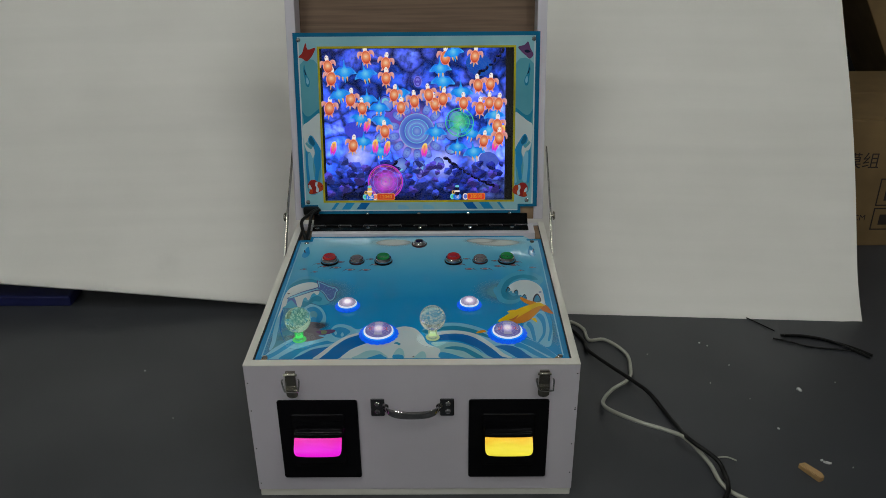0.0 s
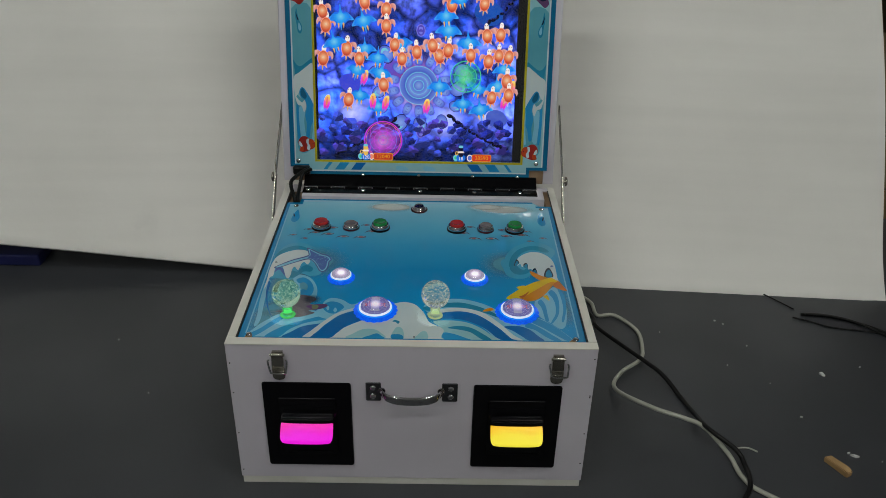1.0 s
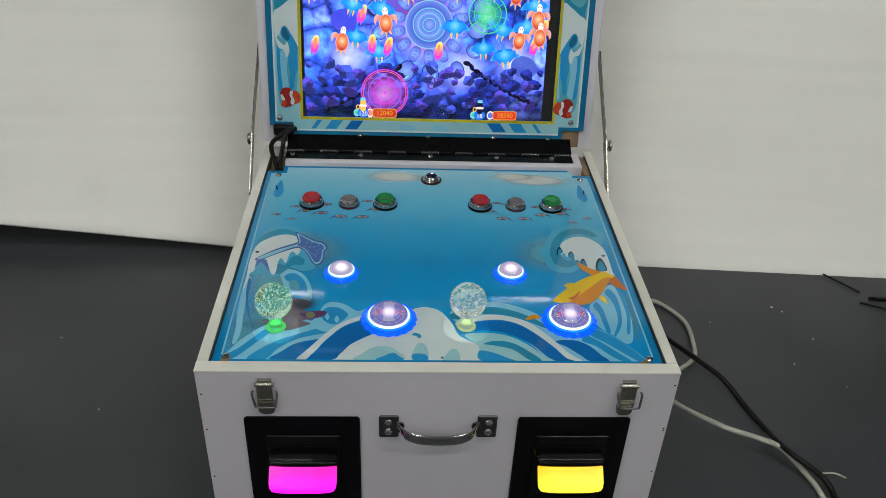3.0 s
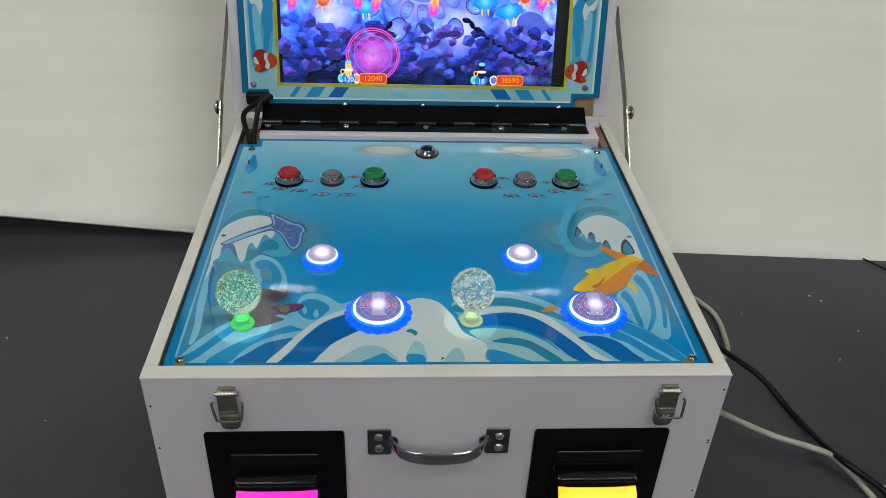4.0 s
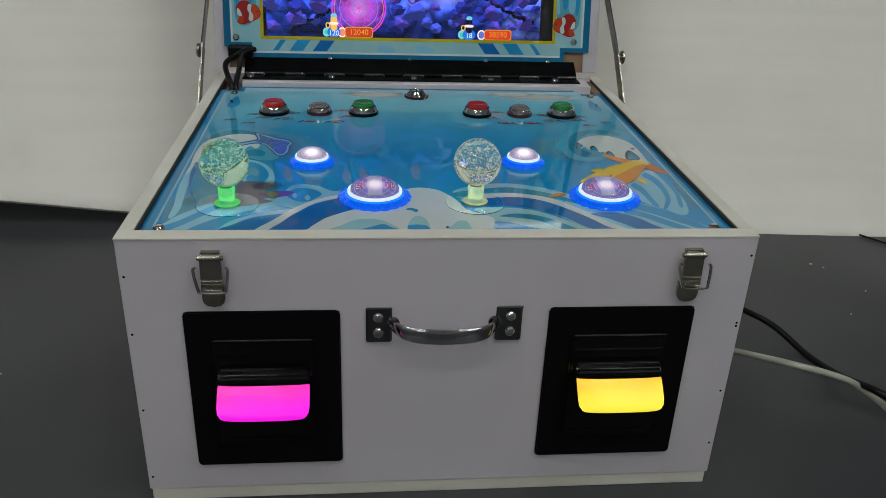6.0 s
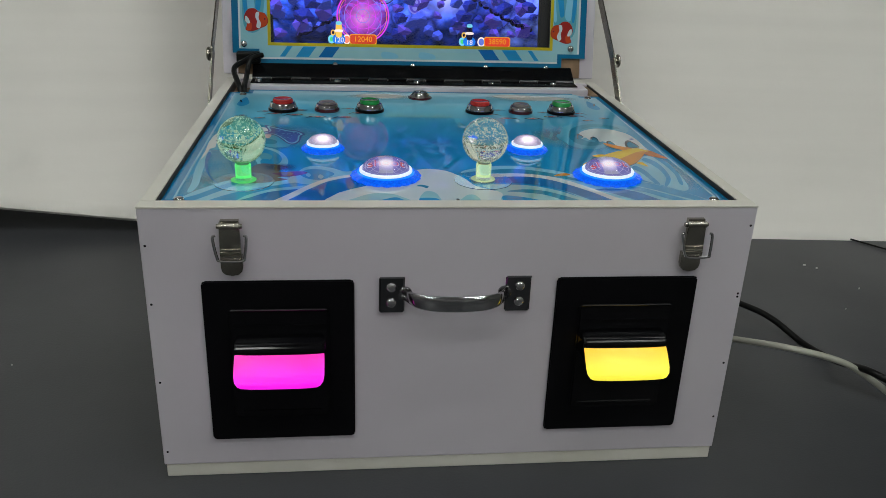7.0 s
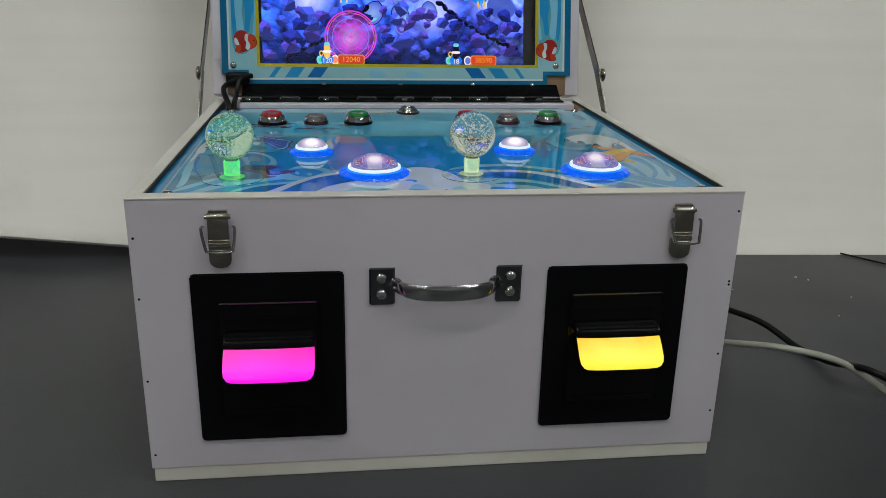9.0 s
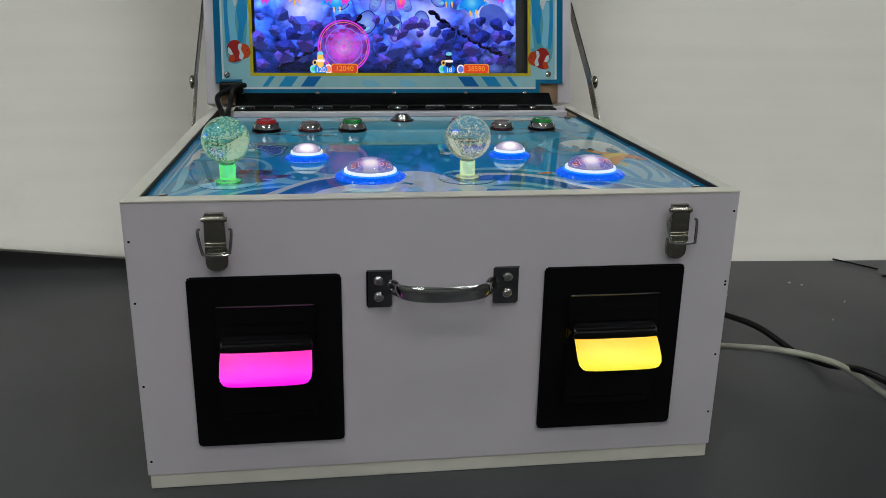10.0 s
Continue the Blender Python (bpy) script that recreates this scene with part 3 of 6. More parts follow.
# ---- front: latches, handle, bill slots ----
def latch(x, skew):
    """A toggle latch: base plate, lever tongue, hinge barrel and wire bail."""
    t = part("latch", prism([(-0.0075, 0.2035), (-0.0068, 0.2000), (-0.0045, 0.1975), (0.0, 0.1965), (0.0045, 0.1975), (0.0068, 0.2000), (0.0075, 0.2035), (0.0075, 0.214), (-0.0075, 0.214)], 0, 0.0040), STEEL, machine, "nickel toggle latch", pose(x, -0.0002, 0, 90, 0, 0))
    t.scale.x = 1.14
    part("lever", prism([(-0.0072, 0.2125), (0.0072, 0.2125), (0.0068, 0.238), (-0.0068, 0.238)], 0.0032, 0.0062), STEEL, t)
    part("lever_lip", prism([(-0.0066, 0.2115), (0.0066, 0.2115), (0.0070, 0.2155), (-0.0070, 0.2155)], 0.0064, 0.0072), STEEL, t)
    bm = lathe([(0, -0.0086), (0.0018, -0.0086), (0.0020, -0.0074), (0.0020, -0.0068), (0.0034, -0.0067), (0.0035, -0.0050), (0.0030, -0.0048), (0.0030, 0.0048), (0.0035, 0.0050), (0.0034, 0.0067), (0.0020, 0.0068), (0.0020, 0.0074), (0.0018, 0.0086), (0, 0.0086)], 20)
    bmesh.ops.rotate(bm, verts=bm.verts[:], matrix=Matrix.Rotation(math.pi / 2, 3, "Y"))
    bmesh.ops.translate(bm, verts=bm.verts[:], vec=(0, 0.2390, 0.0045))
    part("barrel", bm, STEEL, t, smooth=True)
    part("mount", prism([(-0.0062, 0.236), (0.0062, 0.236), (0.0062, 0.2435), (-0.0062, 0.2435)], 0, 0.0042), STEEL, t)
    for z in (0.2178, 0.2204):
        part("crease", sweep([Vector((-0.0068, z, 0.0062)), Vector((0, z - 0.0004, 0.0066)), Vector((0.0068, z, 0.0062))], 0.0006, 8), STEEL, t, smooth=True)
    part("lever_fold", prism([(-0.0066, 0.2310), (0.0066, 0.2310), (0.0062, 0.2375), (-0.0062, 0.2375)], 0.0062, 0.0070), STEEL, t)
    k = skew
    loop = spline([(-0.0095 + k * 0.2, 0.2320, 0.0065), (-0.0115 + k * 0.3, 0.2300, 0.0072), (-0.0095 + k * 0.7, 0.2150, 0.0085), (-0.0070 + k, 0.2115, 0.0088), (0.0070 + k, 0.2115, 0.0088), (0.0095 + k * 0.7, 0.2150, 0.0085), (0.0112 + k * 0.3, 0.2300, 0.0072), (0.0095 + k * 0.2, 0.2320, 0.0065)], False, 5)
    part("bail", sweep(loop, 0.0011, 8), CHROME, t, "bent wire loop", smooth=True)


latch(-0.180, 0.0005)
latch(0.197, 0.0035)

# handle chrome, its colour lowered to stand in for dark surroundings mirrored in it
DIM_REFLECT_CHROME = surface("dim_reflect_chrome", (0.23, 0.23, 0.24), 0.06, metal=1.0, color2=(0.17, 0.17, 0.18), scale=60, bump=0.01, bump_scale=300)
GRIP_CHROME = surface("grip_chrome", (0.50, 0.50, 0.51), 0.09, metal=1.0, color2=(0.40, 0.40, 0.41), scale=60)


def mount_plate(x0, x1):
    bm = prism([(x0, 0.1605), (x1, 0.1605), (x1, 0.193), (x0, 0.193)], 0, 0.0024)
    bmesh.ops.bevel(bm, geom=bm.edges[:], offset=0.0011, segments=3, affect="EDGES")
    return bm


handle = part("carry_handle", mount_plate(-0.0635, -0.0425), DIM_REFLECT_CHROME, machine, "chrome carry handle with riveted plates", pose(0, -0.0002, 0, 90, 0, 0), True)
part("mount_plate", mount_plate(0.0415, 0.0630), DIM_REFLECT_CHROME, handle, smooth=True)
for s in (-1, 1):
    # brighter chrome lip stands in for the light edge of the plate
    part("plate_lip", prism([(s * 0.0425 + (-0.0205 if s < 0 else 0), 0.1922), (s * 0.0425 + (0 if s < 0 else 0.0205), 0.1922), (s * 0.0425 + (0 if s < 0 else 0.0205), 0.1936), (s * 0.0425 + (-0.0205 if s < 0 else 0), 0.1936)], 0.0024, 0.0034), CHROME, handle)
    for z in (0.184, 0.170):
        screw(handle, pose(s * 0.0535, z, 0.0022), 0.0043)
grip = spline([(-0.0440, 0.1785, 0.0020), (-0.0415, 0.1785, 0.0060), (-0.0370, 0.1785, 0.0130), (-0.0320, 0.1783, 0.0175), (-0.0200, 0.1780, 0.0218), (0, 0.1778, 0.0232), (0.0200, 0.1780, 0.0218), (0.0315, 0.1783, 0.0175), (0.0362, 0.1785, 0.0130), (0.0405, 0.1785, 0.0060), (0.0430, 0.1785, 0.0020)], False, 6)
part("grip", sweep(grip, 0.006, 24, flat=0.36, taper=lambda s: 0.0050 + 0.0020 * math.sin(math.pi * s) ** 1.5 + 0.0012 * abs(2 * s - 1) ** 8), GRIP_CHROME, handle, "arched chrome grip", smooth=True)
for x in (-0.0430, 0.0420):
    part("grip_foot", lathe([(0.0058, 0.0018), (0.0056, 0.0034), (0.0040, 0.0044), (0, 0.0046)], 20), DIM_REFLECT_CHROME, handle, at=(x + (0.001 if x < 0 else -0.001), 0.1785, 0), smooth=True)


BEAD = surface("gloss_bead", (0.02, 0.02, 0.022), 0.22, scale=60, spec=0.9)


def lit_mouth(color, hot):
    """Translucent plastic lit from behind: paler along its lip, deeper under the hood."""
    m, n, l, b = principled("lit_mouth")
    co = n.new("ShaderNodeTexCoord")
    sep = n.new("ShaderNodeSeparateXYZ")
    l.new(co.outputs["Object"], sep.inputs[0])
    blot = n.new("ShaderNodeTexNoise")
    blot.inputs["Scale"].default_value = 22
    l.new(co.outputs["Object"], blot.inputs["Vector"])
    add = n.new("ShaderNodeMath")
    add.operation = "MULTIPLY_ADD"
    add.inputs[1].default_value = 0.012
    l.new(blot.outputs["Fac"], add.inputs[0])
    l.new(sep.outputs["Y"], add.inputs[2])
    place = n.new("ShaderNodeMapRange")
    place.interpolation_type = "SMOOTHSTEP"
    place.inputs["From Min"].default_value, place.inputs["From Max"].default_value = 0.122, 0.140
    l.new(add.outputs[0], place.inputs["Value"])
    mix = n.new("ShaderNodeMix")
    mix.data_type = "RGBA"
    mix.inputs["A"].default_value, mix.inputs["B"].default_value = (*hot, 1), (*color, 1)
    l.new(place.outputs[0], mix.inputs["Factor"])
    l.new(mix.outputs["Result"], b.inputs["Emission Color"])
    b.inputs["Emission Strength"].default_value = 0.9
    b.inputs["Base Color"].default_value = (*(0.35 * c for c in hot), 1)
    b.inputs["Roughness"].default_value = 0.35
    return m


def bill_slot(xc, color, hot, label):
    """A black bezel plate with a stepped frame, a hood and a glowing rounded mouth that stand proud."""
    m = pose(xc, -0.0002, 0, 90, 0, 0)
    q = 0.0022
    bm = prism([(-0.061 + q, 0.040), (0.061 - q, 0.040), (0.061, 0.040 + q), (0.061, 0.191 - q), (0.061 - q, 0.191), (-0.061 + q, 0.191), (-0.061, 0.191 - q), (-0.061, 0.040 + q)], 0, 0.0028)
    bmesh.ops.bevel(bm, geom=bm.edges[:], offset=0.0010, segments=2, affect="EDGES")
    t = part("bill_slot", bm, BLACK, machine, label, m)
    bm = prism([(-0.0405, 0.064), (0.0405, 0.064), (0.0405, 0.167), (-0.0405, 0.167)], 0.0028, 0.0062)
    bmesh.ops.bevel(bm, geom=bm.edges[:], offset=0.0016, segments=2, affect="EDGES")
    part("step_frame", bm, GLOSS_BLACK, t)
    bm = bmesh.new()
    # the hood: a wedge from the frame's face out over the mouth
    prof = [(0.1425, 0.0062), (0.1415, 0.0125), (0.1385, 0.0165), (0.1325, 0.0185), (0.1318, 0.0062)]
    a = [bm.verts.new((-0.0362, z, d)) for z, d in prof]
    b = [bm.verts.new((0.0362, z, d)) for z, d in prof]
    bm.faces.new(a)
    bm.faces.new(b[::-1])
    for i in range(5):
        bm.faces.new((a[i], b[i], b[(i + 1) % 5], a[(i + 1) % 5]))
    bmesh.ops.recalc_face_normals(bm, faces=bm.faces[:])
    bmesh.ops.bevel(bm, geom=bm.edges[:], offset=0.0018, segments=2, affect="EDGES")
    part("hood", bm, GLOSS_BLACK, t, "glossy black hood", smooth=True)
    def loft(profile, dip):
        bm = bmesh.new()
        rows = [[bm.verts.new((k * w / 4, z, d - dip * (abs(k) / 4) ** 4)) for k in range(-4, 5)] for z, d, w in profile]
        n = len(rows)
        for i in range(n):
            p, q = rows[i], rows[(i + 1) % n]
            for k in range(8):
                bm.faces.new((p[k], p[k + 1], q[k + 1], q[k]))
        for k in (0, 8):
            bm.faces.new([r[k] for r in rows])
        bmesh.ops.recalc_face_normals(bm, faces=bm.faces[:])
        return bm
    lip = [(0.1316, 0.0180, 0.036), (0.1300, 0.0200, 0.0362), (0.1260, 0.0245, 0.0363), (0.1190, 0.0310, 0.0363), (0.1150, 0.0342, 0.0355), (0.1120, 0.0360, 0.0330), (0.1105, 0.0360, 0.0300)]
    part("mouth", loft(lip + [(0.1092, 0.0325, 0.0285), (0.1140, 0.0300, 0.0335), (0.1190, 0.0270, 0.0350), (0.1300, 0.0160, 0.0350)], 0.0016), lit_mouth(color, hot), t, "glowing translucent plastic mouth", smooth=True)
    part("snout", loft([(0.1314, 0.0062, 0.0345), (0.1290, 0.0158, 0.0345), (0.1185, 0.0262, 0.0345), (0.1138, 0.0292, 0.033), (0.1088, 0.0318, 0.0275), (0.1070, 0.0062, 0.0275)], 0.0016), BLACK, t, "black slot body", smooth=True)
    for zb, half in ((0.1668, 0.0385),):
        part("bead", sweep([Vector((-half, zb, 0.0062)), Vector((0, zb, 0.0064)), Vector((half, zb, 0.0062))], 0.0007, 8), BEAD, t, smooth=True)
    part("lower_ledge", prism([(-0.033, 0.070), (0.033, 0.070), (0.033, 0.0715), (-0.033, 0.0715)], 0.0062, 0.0072), GLOSS_BLACK, t)
    part("upper_ledge", prism([(-0.037, 0.1525), (0.037, 0.1525), (0.037, 0.1535), (-0.037, 0.1535)], 0.0062, 0.0070), GLOSS_BLACK, t)


bill_slot(-0.1447, (0.90, 0.0, 0.34), (0.95, 0.01, 0.80), "black bill slot with a glowing magenta mouth")
bill_slot(0.1460, (1.0, 0.50, 0.0), (1.0, 0.86, 0.06), "black bill slot with a glowing yellow mouth")

for x, z in ((-0.246, 0.221), (-0.246, 0.170), (-0.246, 0.097), (-0.246, 0.027), (0.2465, 0.236), (0.2465, 0.173), (0.2465, 0.170), (0.2455, 0.104), (0.2455, 0.047)):
    part("nail_hole", lathe([(0.0011, 0), (0.0010, 0.0002), (0, 0.0002)], 10), BLACK, machine, at=pose(x, -0.00005, z, 90, 0, 0))

# ---- lid ----
LID = pose(-0.003, 0.505, 0.277, -12, 0, 0)
for s in (-1, 1):
    x0, x1 = sorted((s * 0.2305, s * 0.2490))
    part("lid_side", box(x0, x1, 0.0045, 0.068, -0.019, 0.47, 0.001), WHITE, machine, "white lid side", LID)
part("lid_top", box(-0.2490, 0.2490, 0.0045, 0.068, 0.4705, 0.485, 0.001), WHITE, machine, "white lid end board", LID)
def veneer():
    """Brown veneer with grain along x."""
    m = surface("veneer_wood", (0.17, 0.105, 0.065), 0.55, color2=(0.10, 0.06, 0.035), scale=8, bump=0.08)
    n, l = m.node_tree.nodes, m.node_tree.links
    co = n.new("ShaderNodeTexCoord")
    mp = n.new("ShaderNodeMapping")
    mp.inputs["Scale"].default_value = (3, 30, 90)
    l.new(co.outputs["Object"], mp.inputs["Vector"])
    for t in [q for q in n if q.type == "TEX_NOISE"][:1]:
        t.inputs["Scale"].default_value = 1.6
        l.new(mp.outputs["Vector"], t.inputs["Vector"])
    return m


WOOD = veneer()
part("lid_back", box(-0.230, 0.230, 0.056, 0.0675, -0.019, 0.470), WOOD, machine, "brown wood-grain lid back", LID)
part("lid_ledger", box(-0.230, 0.230, 0.0045, 0.030, -0.0185, 0.012), PLY, machine, "raw plywood ledger", LID)
part("lid_ledger", box(-0.230, 0.230, 0.006, 0.030, 0.330, 0.343), PLY, machine, "raw plywood ledger", LID)


def lid_flat(points, d):
    """A flat shape in the lid's plane (x across, height along the lid), d in front of it."""
    bm = sheet(points, d, False)
    bmesh.ops.rotate(bm, verts=bm.verts[:], matrix=Matrix.Rotation(math.pi / 2, 3, "X"))
    return bm


# frame panel with the screen's opening
fp = bmesh.new()
W, B0, B1, T1 = 0.236, -0.006, 0.0075, 0.347
SX, S0, S1 = 0.1865, 0.0215, 0.3175
for x0, x1, z0, z1 in ((-W, -SX, B1, T1), (SX, W, B1, T1), (-SX, SX, S1, T1), (-SX, SX, B1, S0), (-0.2075, 0.2035, B0, B1)):
    box(x0, x1, 0.0, 0.004, z0, z1, bm=fp)
FRAME_PRINT = ink("pale_aqua", (156, 202, 210), (128, 186, 200))
frame_panel = part("screen_frame", fp, FRAME_PRINT, machine, "printed acrylic frame in aqua and white round the screen", LID)

# piano hinge between base and lid
hinge = part("hinge", box(-0.2125, 0.2135, 0.4575, 0.4765, 0.2548, 0.2563, 0.0004), HINGE, machine, "black steel piano hinge")
UPPER = pose(0, 0.4795, 0.2575, 30, 0, 0)
part("upper_leaf", box(-0.2125, 0.2135, 0.0, 0.0275, 0.0, 0.0014, 0.0004), HINGE, hinge, at=UPPER)
for k in range(17):
    x0 = -0.2125 + k * 0.426 / 17
    bm = lathe([(0, 0.0004), (0.0024, 0.0004), (0.0024, 0.426 / 17 - 0.0006), (0, 0.426 / 17 - 0.0006)], 12)
    bmesh.ops.rotate(bm, verts=bm.verts[:], matrix=Matrix.Rotation(math.pi / 2, 3, "Y"))
    part("knuckle", bm, HINGE if k % 2 else BEAD, hinge, at=(x0, 0.4785, 0.2572 + (0.0003 if k % 2 else 0)), smooth=True)
for x in (-0.203, -0.103, 0.0, 0.099, 0.182):
    screw(hinge, pose(x, 0.4685, 0.2564), 0.0042)
    screw(hinge, LID @ pose(x, -0.0005, -0.0065, 90, 0, 0), 0.0038)

for x, v in ((-0.2255, 0.3335), (0.2240, 0.3330), (-0.2210, 0.0190), (0.2155, 0.0205)):
    screw(frame_panel, pose(x, -0.0003, v, 90, 0, 0), 0.0042)

# ---- printed shapes of the frame round the screen ----
FRAME_EDGE = ink("frame_edge", (18, 110, 150), (14, 98, 140))
DEEP = ink("deep_blue", (20, 110, 180), (14, 98, 168))
BLUE = ink("wave_blue", (42, 150, 206), (30, 138, 196))
PALE = ink("pale_blue", (134, 198, 224), (112, 186, 216))
CREAM = ink("foam_white", (212, 222, 222), (190, 210, 214))
YELLOW = ink("yellow_line", (198, 186, 40), (176, 160, 34))
ORANGE = ink("fish_orange", (205, 82, 40), (180, 58, 30))
RUST = ink("fish_red", (170, 48, 40), (140, 36, 36))
PLUM = ink("fish_plum", (112, 76, 120), (84, 54, 96))
GOLD = ink("fish_gold", (232, 196, 10), (218, 168, 12))
AMBER = ink("fish_amber", (216, 138, 22), (198, 112, 20))
SLATE = ink("fish_slate", (84, 112, 178), (58, 84, 150))
NAVY = ink("ink_navy", (26, 40, 70), (20, 28, 52))
MUD = ink("fish_brown", (122, 112, 118), (92, 88, 100))


LAYERS = [0, 0]


def on_frame(name, material, points, layer=1, smooth=True, mirror=False):
    """A printed shape on the lid's frame: x across, v up the lid."""
    pts = [(-x if mirror else x, v) for x, v in points]
    LAYERS[0] += 1
    bm = sheet(pts, 0.00006 * layer + 0.0000012 * LAYERS[0], smooth, 4)
    bmesh.ops.rotate(bm, verts=bm.verts[:], matrix=Matrix.Rotation(math.pi / 2, 3, "X"))
    return part(name, bm, material, frame_panel)


def bar(x0, x1, v0, v1):
    return [(x0, v0), (x1, v0), (x1, v1), (x0, v1)]


for x0, x1, v0, v1 in ((-W, -W + 0.0085, B1, T1), (W - 0.0085, W, B1, T1), (-W + 0.0085, W - 0.0085, T1 - 0.0075, T1), (-0.2075, 0.2035, B0, B0 + 0.0062),
                       (-0.2275, -0.2075, B1, B1 + 0.0055), (0.2035, 0.2275, B1, B1 + 0.0055), (-0.2075, -0.2015, B0 + 0.0062, B1 + 0.0055), (0.1975, 0.2035, B0 + 0.0062, B1 + 0.0055)):
    on_frame("border_print", FRAME_EDGE, bar(x0, x1, v0, v1), 1, False)
for x0, x1, v0, v1 in ((-W + 0.0085, -W + 0.011, B1 + 0.006, T1 - 0.0075), (W - 0.011, W - 0.0085, B1 + 0.006, T1 - 0.0075), (-0.2015, 0.1975, B0 + 0.0062, B0 + 0.0085)):
    on_frame("border_line", CREAM, bar(x0, x1, v0, v1), 2, False)
for x0, x1, v0, v1 in ((-SX - 0.004, -SX, S0 - 0.004, S1 + 0.004), (SX, SX + 0.004, S0 - 0.004, S1 + 0.004), (-SX, SX, S1, S1 + 0.004), (-SX, SX, S0 - 0.004, S0)):
    on_frame("yellow_line", YELLOW, bar(x0, x1, v0, v1), 3, False)
AQUA = ink("frame_aqua", (98, 170, 186), (80, 156, 174))
NAVYTEAL = ink("frame_deep_teal", (28, 104, 140), (20, 92, 130))
TEAL = ink("breaker_teal", (40, 140, 172), (30, 126, 162))


def frame_art(name, material, points, layer, mirror):
    return on_frame(name, material, [(x * 0.001, v * 0.001) for x, v in points], layer, True, mirror)


for m in (False, True):
    frame_art("wave_print", AQUA, [(-224.5, 287.4), (-191, 288.7), (-191, 194.4), (-201.9, 187.9), (-214.8, 177.9), (-224.5, 168.7), (-224.5, 219.5)], 1, m)
    frame_art("wave_print", TEAL, [(-224.5, 200.5), (-218.9, 191.9), (-210.9, 189.4), (-197.1, 199.5), (-191, 203.2), (-191, 194.4), (-203.7, 187.9), (-213, 177.9), (-221.3, 172.4), (-222.7, 184.7)], 2, m)
    frame_art("foam_print", CREAM, [(-224.1, 170.5), (-214.8, 177.9), (-201.9, 187.9), (-191, 194.4), (-191, 167.9), (-191, 139.2), (-191, 122.8), (-196.2, 129.9), (-204, 144.2), (-211.1, 151.2), (-216.8, 142), (-221.6, 136.5), (-224.5, 149)], 2, m)
    frame_art("wave_print", AQUA, [(-222.4, 138.3), (-212.5, 133.1), (-191, 126.5), (-191, 95.4), (-191, 53.3), (-206, 33.8), (-220.8, 43), (-222, 94.4)], 1, m)
    frame_art("wave_print", BLUE, [(-214.9, 146.6), (-211.1, 152.1), (-206.6, 150.4), (-201.3, 142.5), (-194.3, 130), (-191, 121), (-192.8, 115.4), (-191.5, 95.2), (-196.5, 80.2), (-199.7, 62.4), (-205.2, 65.1), (-203.7, 85.6), (-206.1, 102.2), (-202.9, 117), (-206.2, 129.7), (-211.6, 133.1), (-215.1, 138.5)], 3, m)
    frame_art("wave_print", NAVYTEAL, [(-213, 146.7), (-209.3, 150.3), (-205.8, 145), (-202.4, 137), (-205.3, 131.5), (-210.6, 135), (-213.2, 140.3)], 4, m)
    frame_art("wave_print", PALE, [(-216.7, 114.8), (-211.1, 118.6), (-205.8, 113.3), (-208.2, 90.2), (-206.2, 62.2), (-213.8, 57.3), (-216, 76), (-217.3, 96.4)], 3, m)
    frame_art("wave_print", BLUE, [(-221, 123.8), (-217.5, 118.4), (-217.3, 94.6), (-215.6, 59.2), (-219.4, 57.2), (-222.2, 87)], 3, m)
    frame_art("wave_print", PALE, [(-192, 111.8), (-191, 108.2), (-191, 86.1), (-191, 58), (-195.2, 57.8), (-192.7, 81.3)], 3, m)
    frame_art("foam_print", CREAM, [(-223.3, 138.3), (-218.1, 131.2), (-210.9, 125), (-206.2, 129.7), (-203.8, 117.9), (-207.8, 107.7), (-212, 118.6), (-219.3, 122)], 5, m)
    on_frame("drop_print", TEAL, [(-0.216, 0.288), (-0.2125, 0.270), (-0.207, 0.257), (-0.209, 0.246), (-0.2145, 0.248), (-0.2165, 0.262), (-0.2185, 0.276)], 2, mirror=m)
    on_frame("drop_print", PALE, [(-0.2125, 0.264), (-0.2085, 0.256), (-0.2105, 0.250), (-0.2135, 0.254)], 3, mirror=m)
    on_frame("drop_print", NAVY, [(-0.2175, 0.282), (-0.2145, 0.274), (-0.2125, 0.268), (-0.2155, 0.270)], 4, mirror=m)
for x, w in ((-0.172, 0.007), (-0.146, 0.017), (-0.116, 0.018), (0.108, 0.020), (0.140, 0.019), (0.169, 0.006)):
    k = 0.010 if x < 0 else -0.010
    on_frame("stripe_print", BLUE if abs(x) > 0.13 else DEEP, [(x - w / 2, 0.0035), (x + w / 2, 0.0035), (x + w / 2 + k, 0.0170), (x - w / 2 + k, 0.0170)], 1, False)
for x, w in ((-0.03, 0.02), (0.02, 0.02)):
    on_frame("stripe_print", PALE, [(x - w / 2, 0.004), (x + w / 2, 0.004), (x + w / 3, 0.010), (x - w / 2, 0.012)], 1, True)


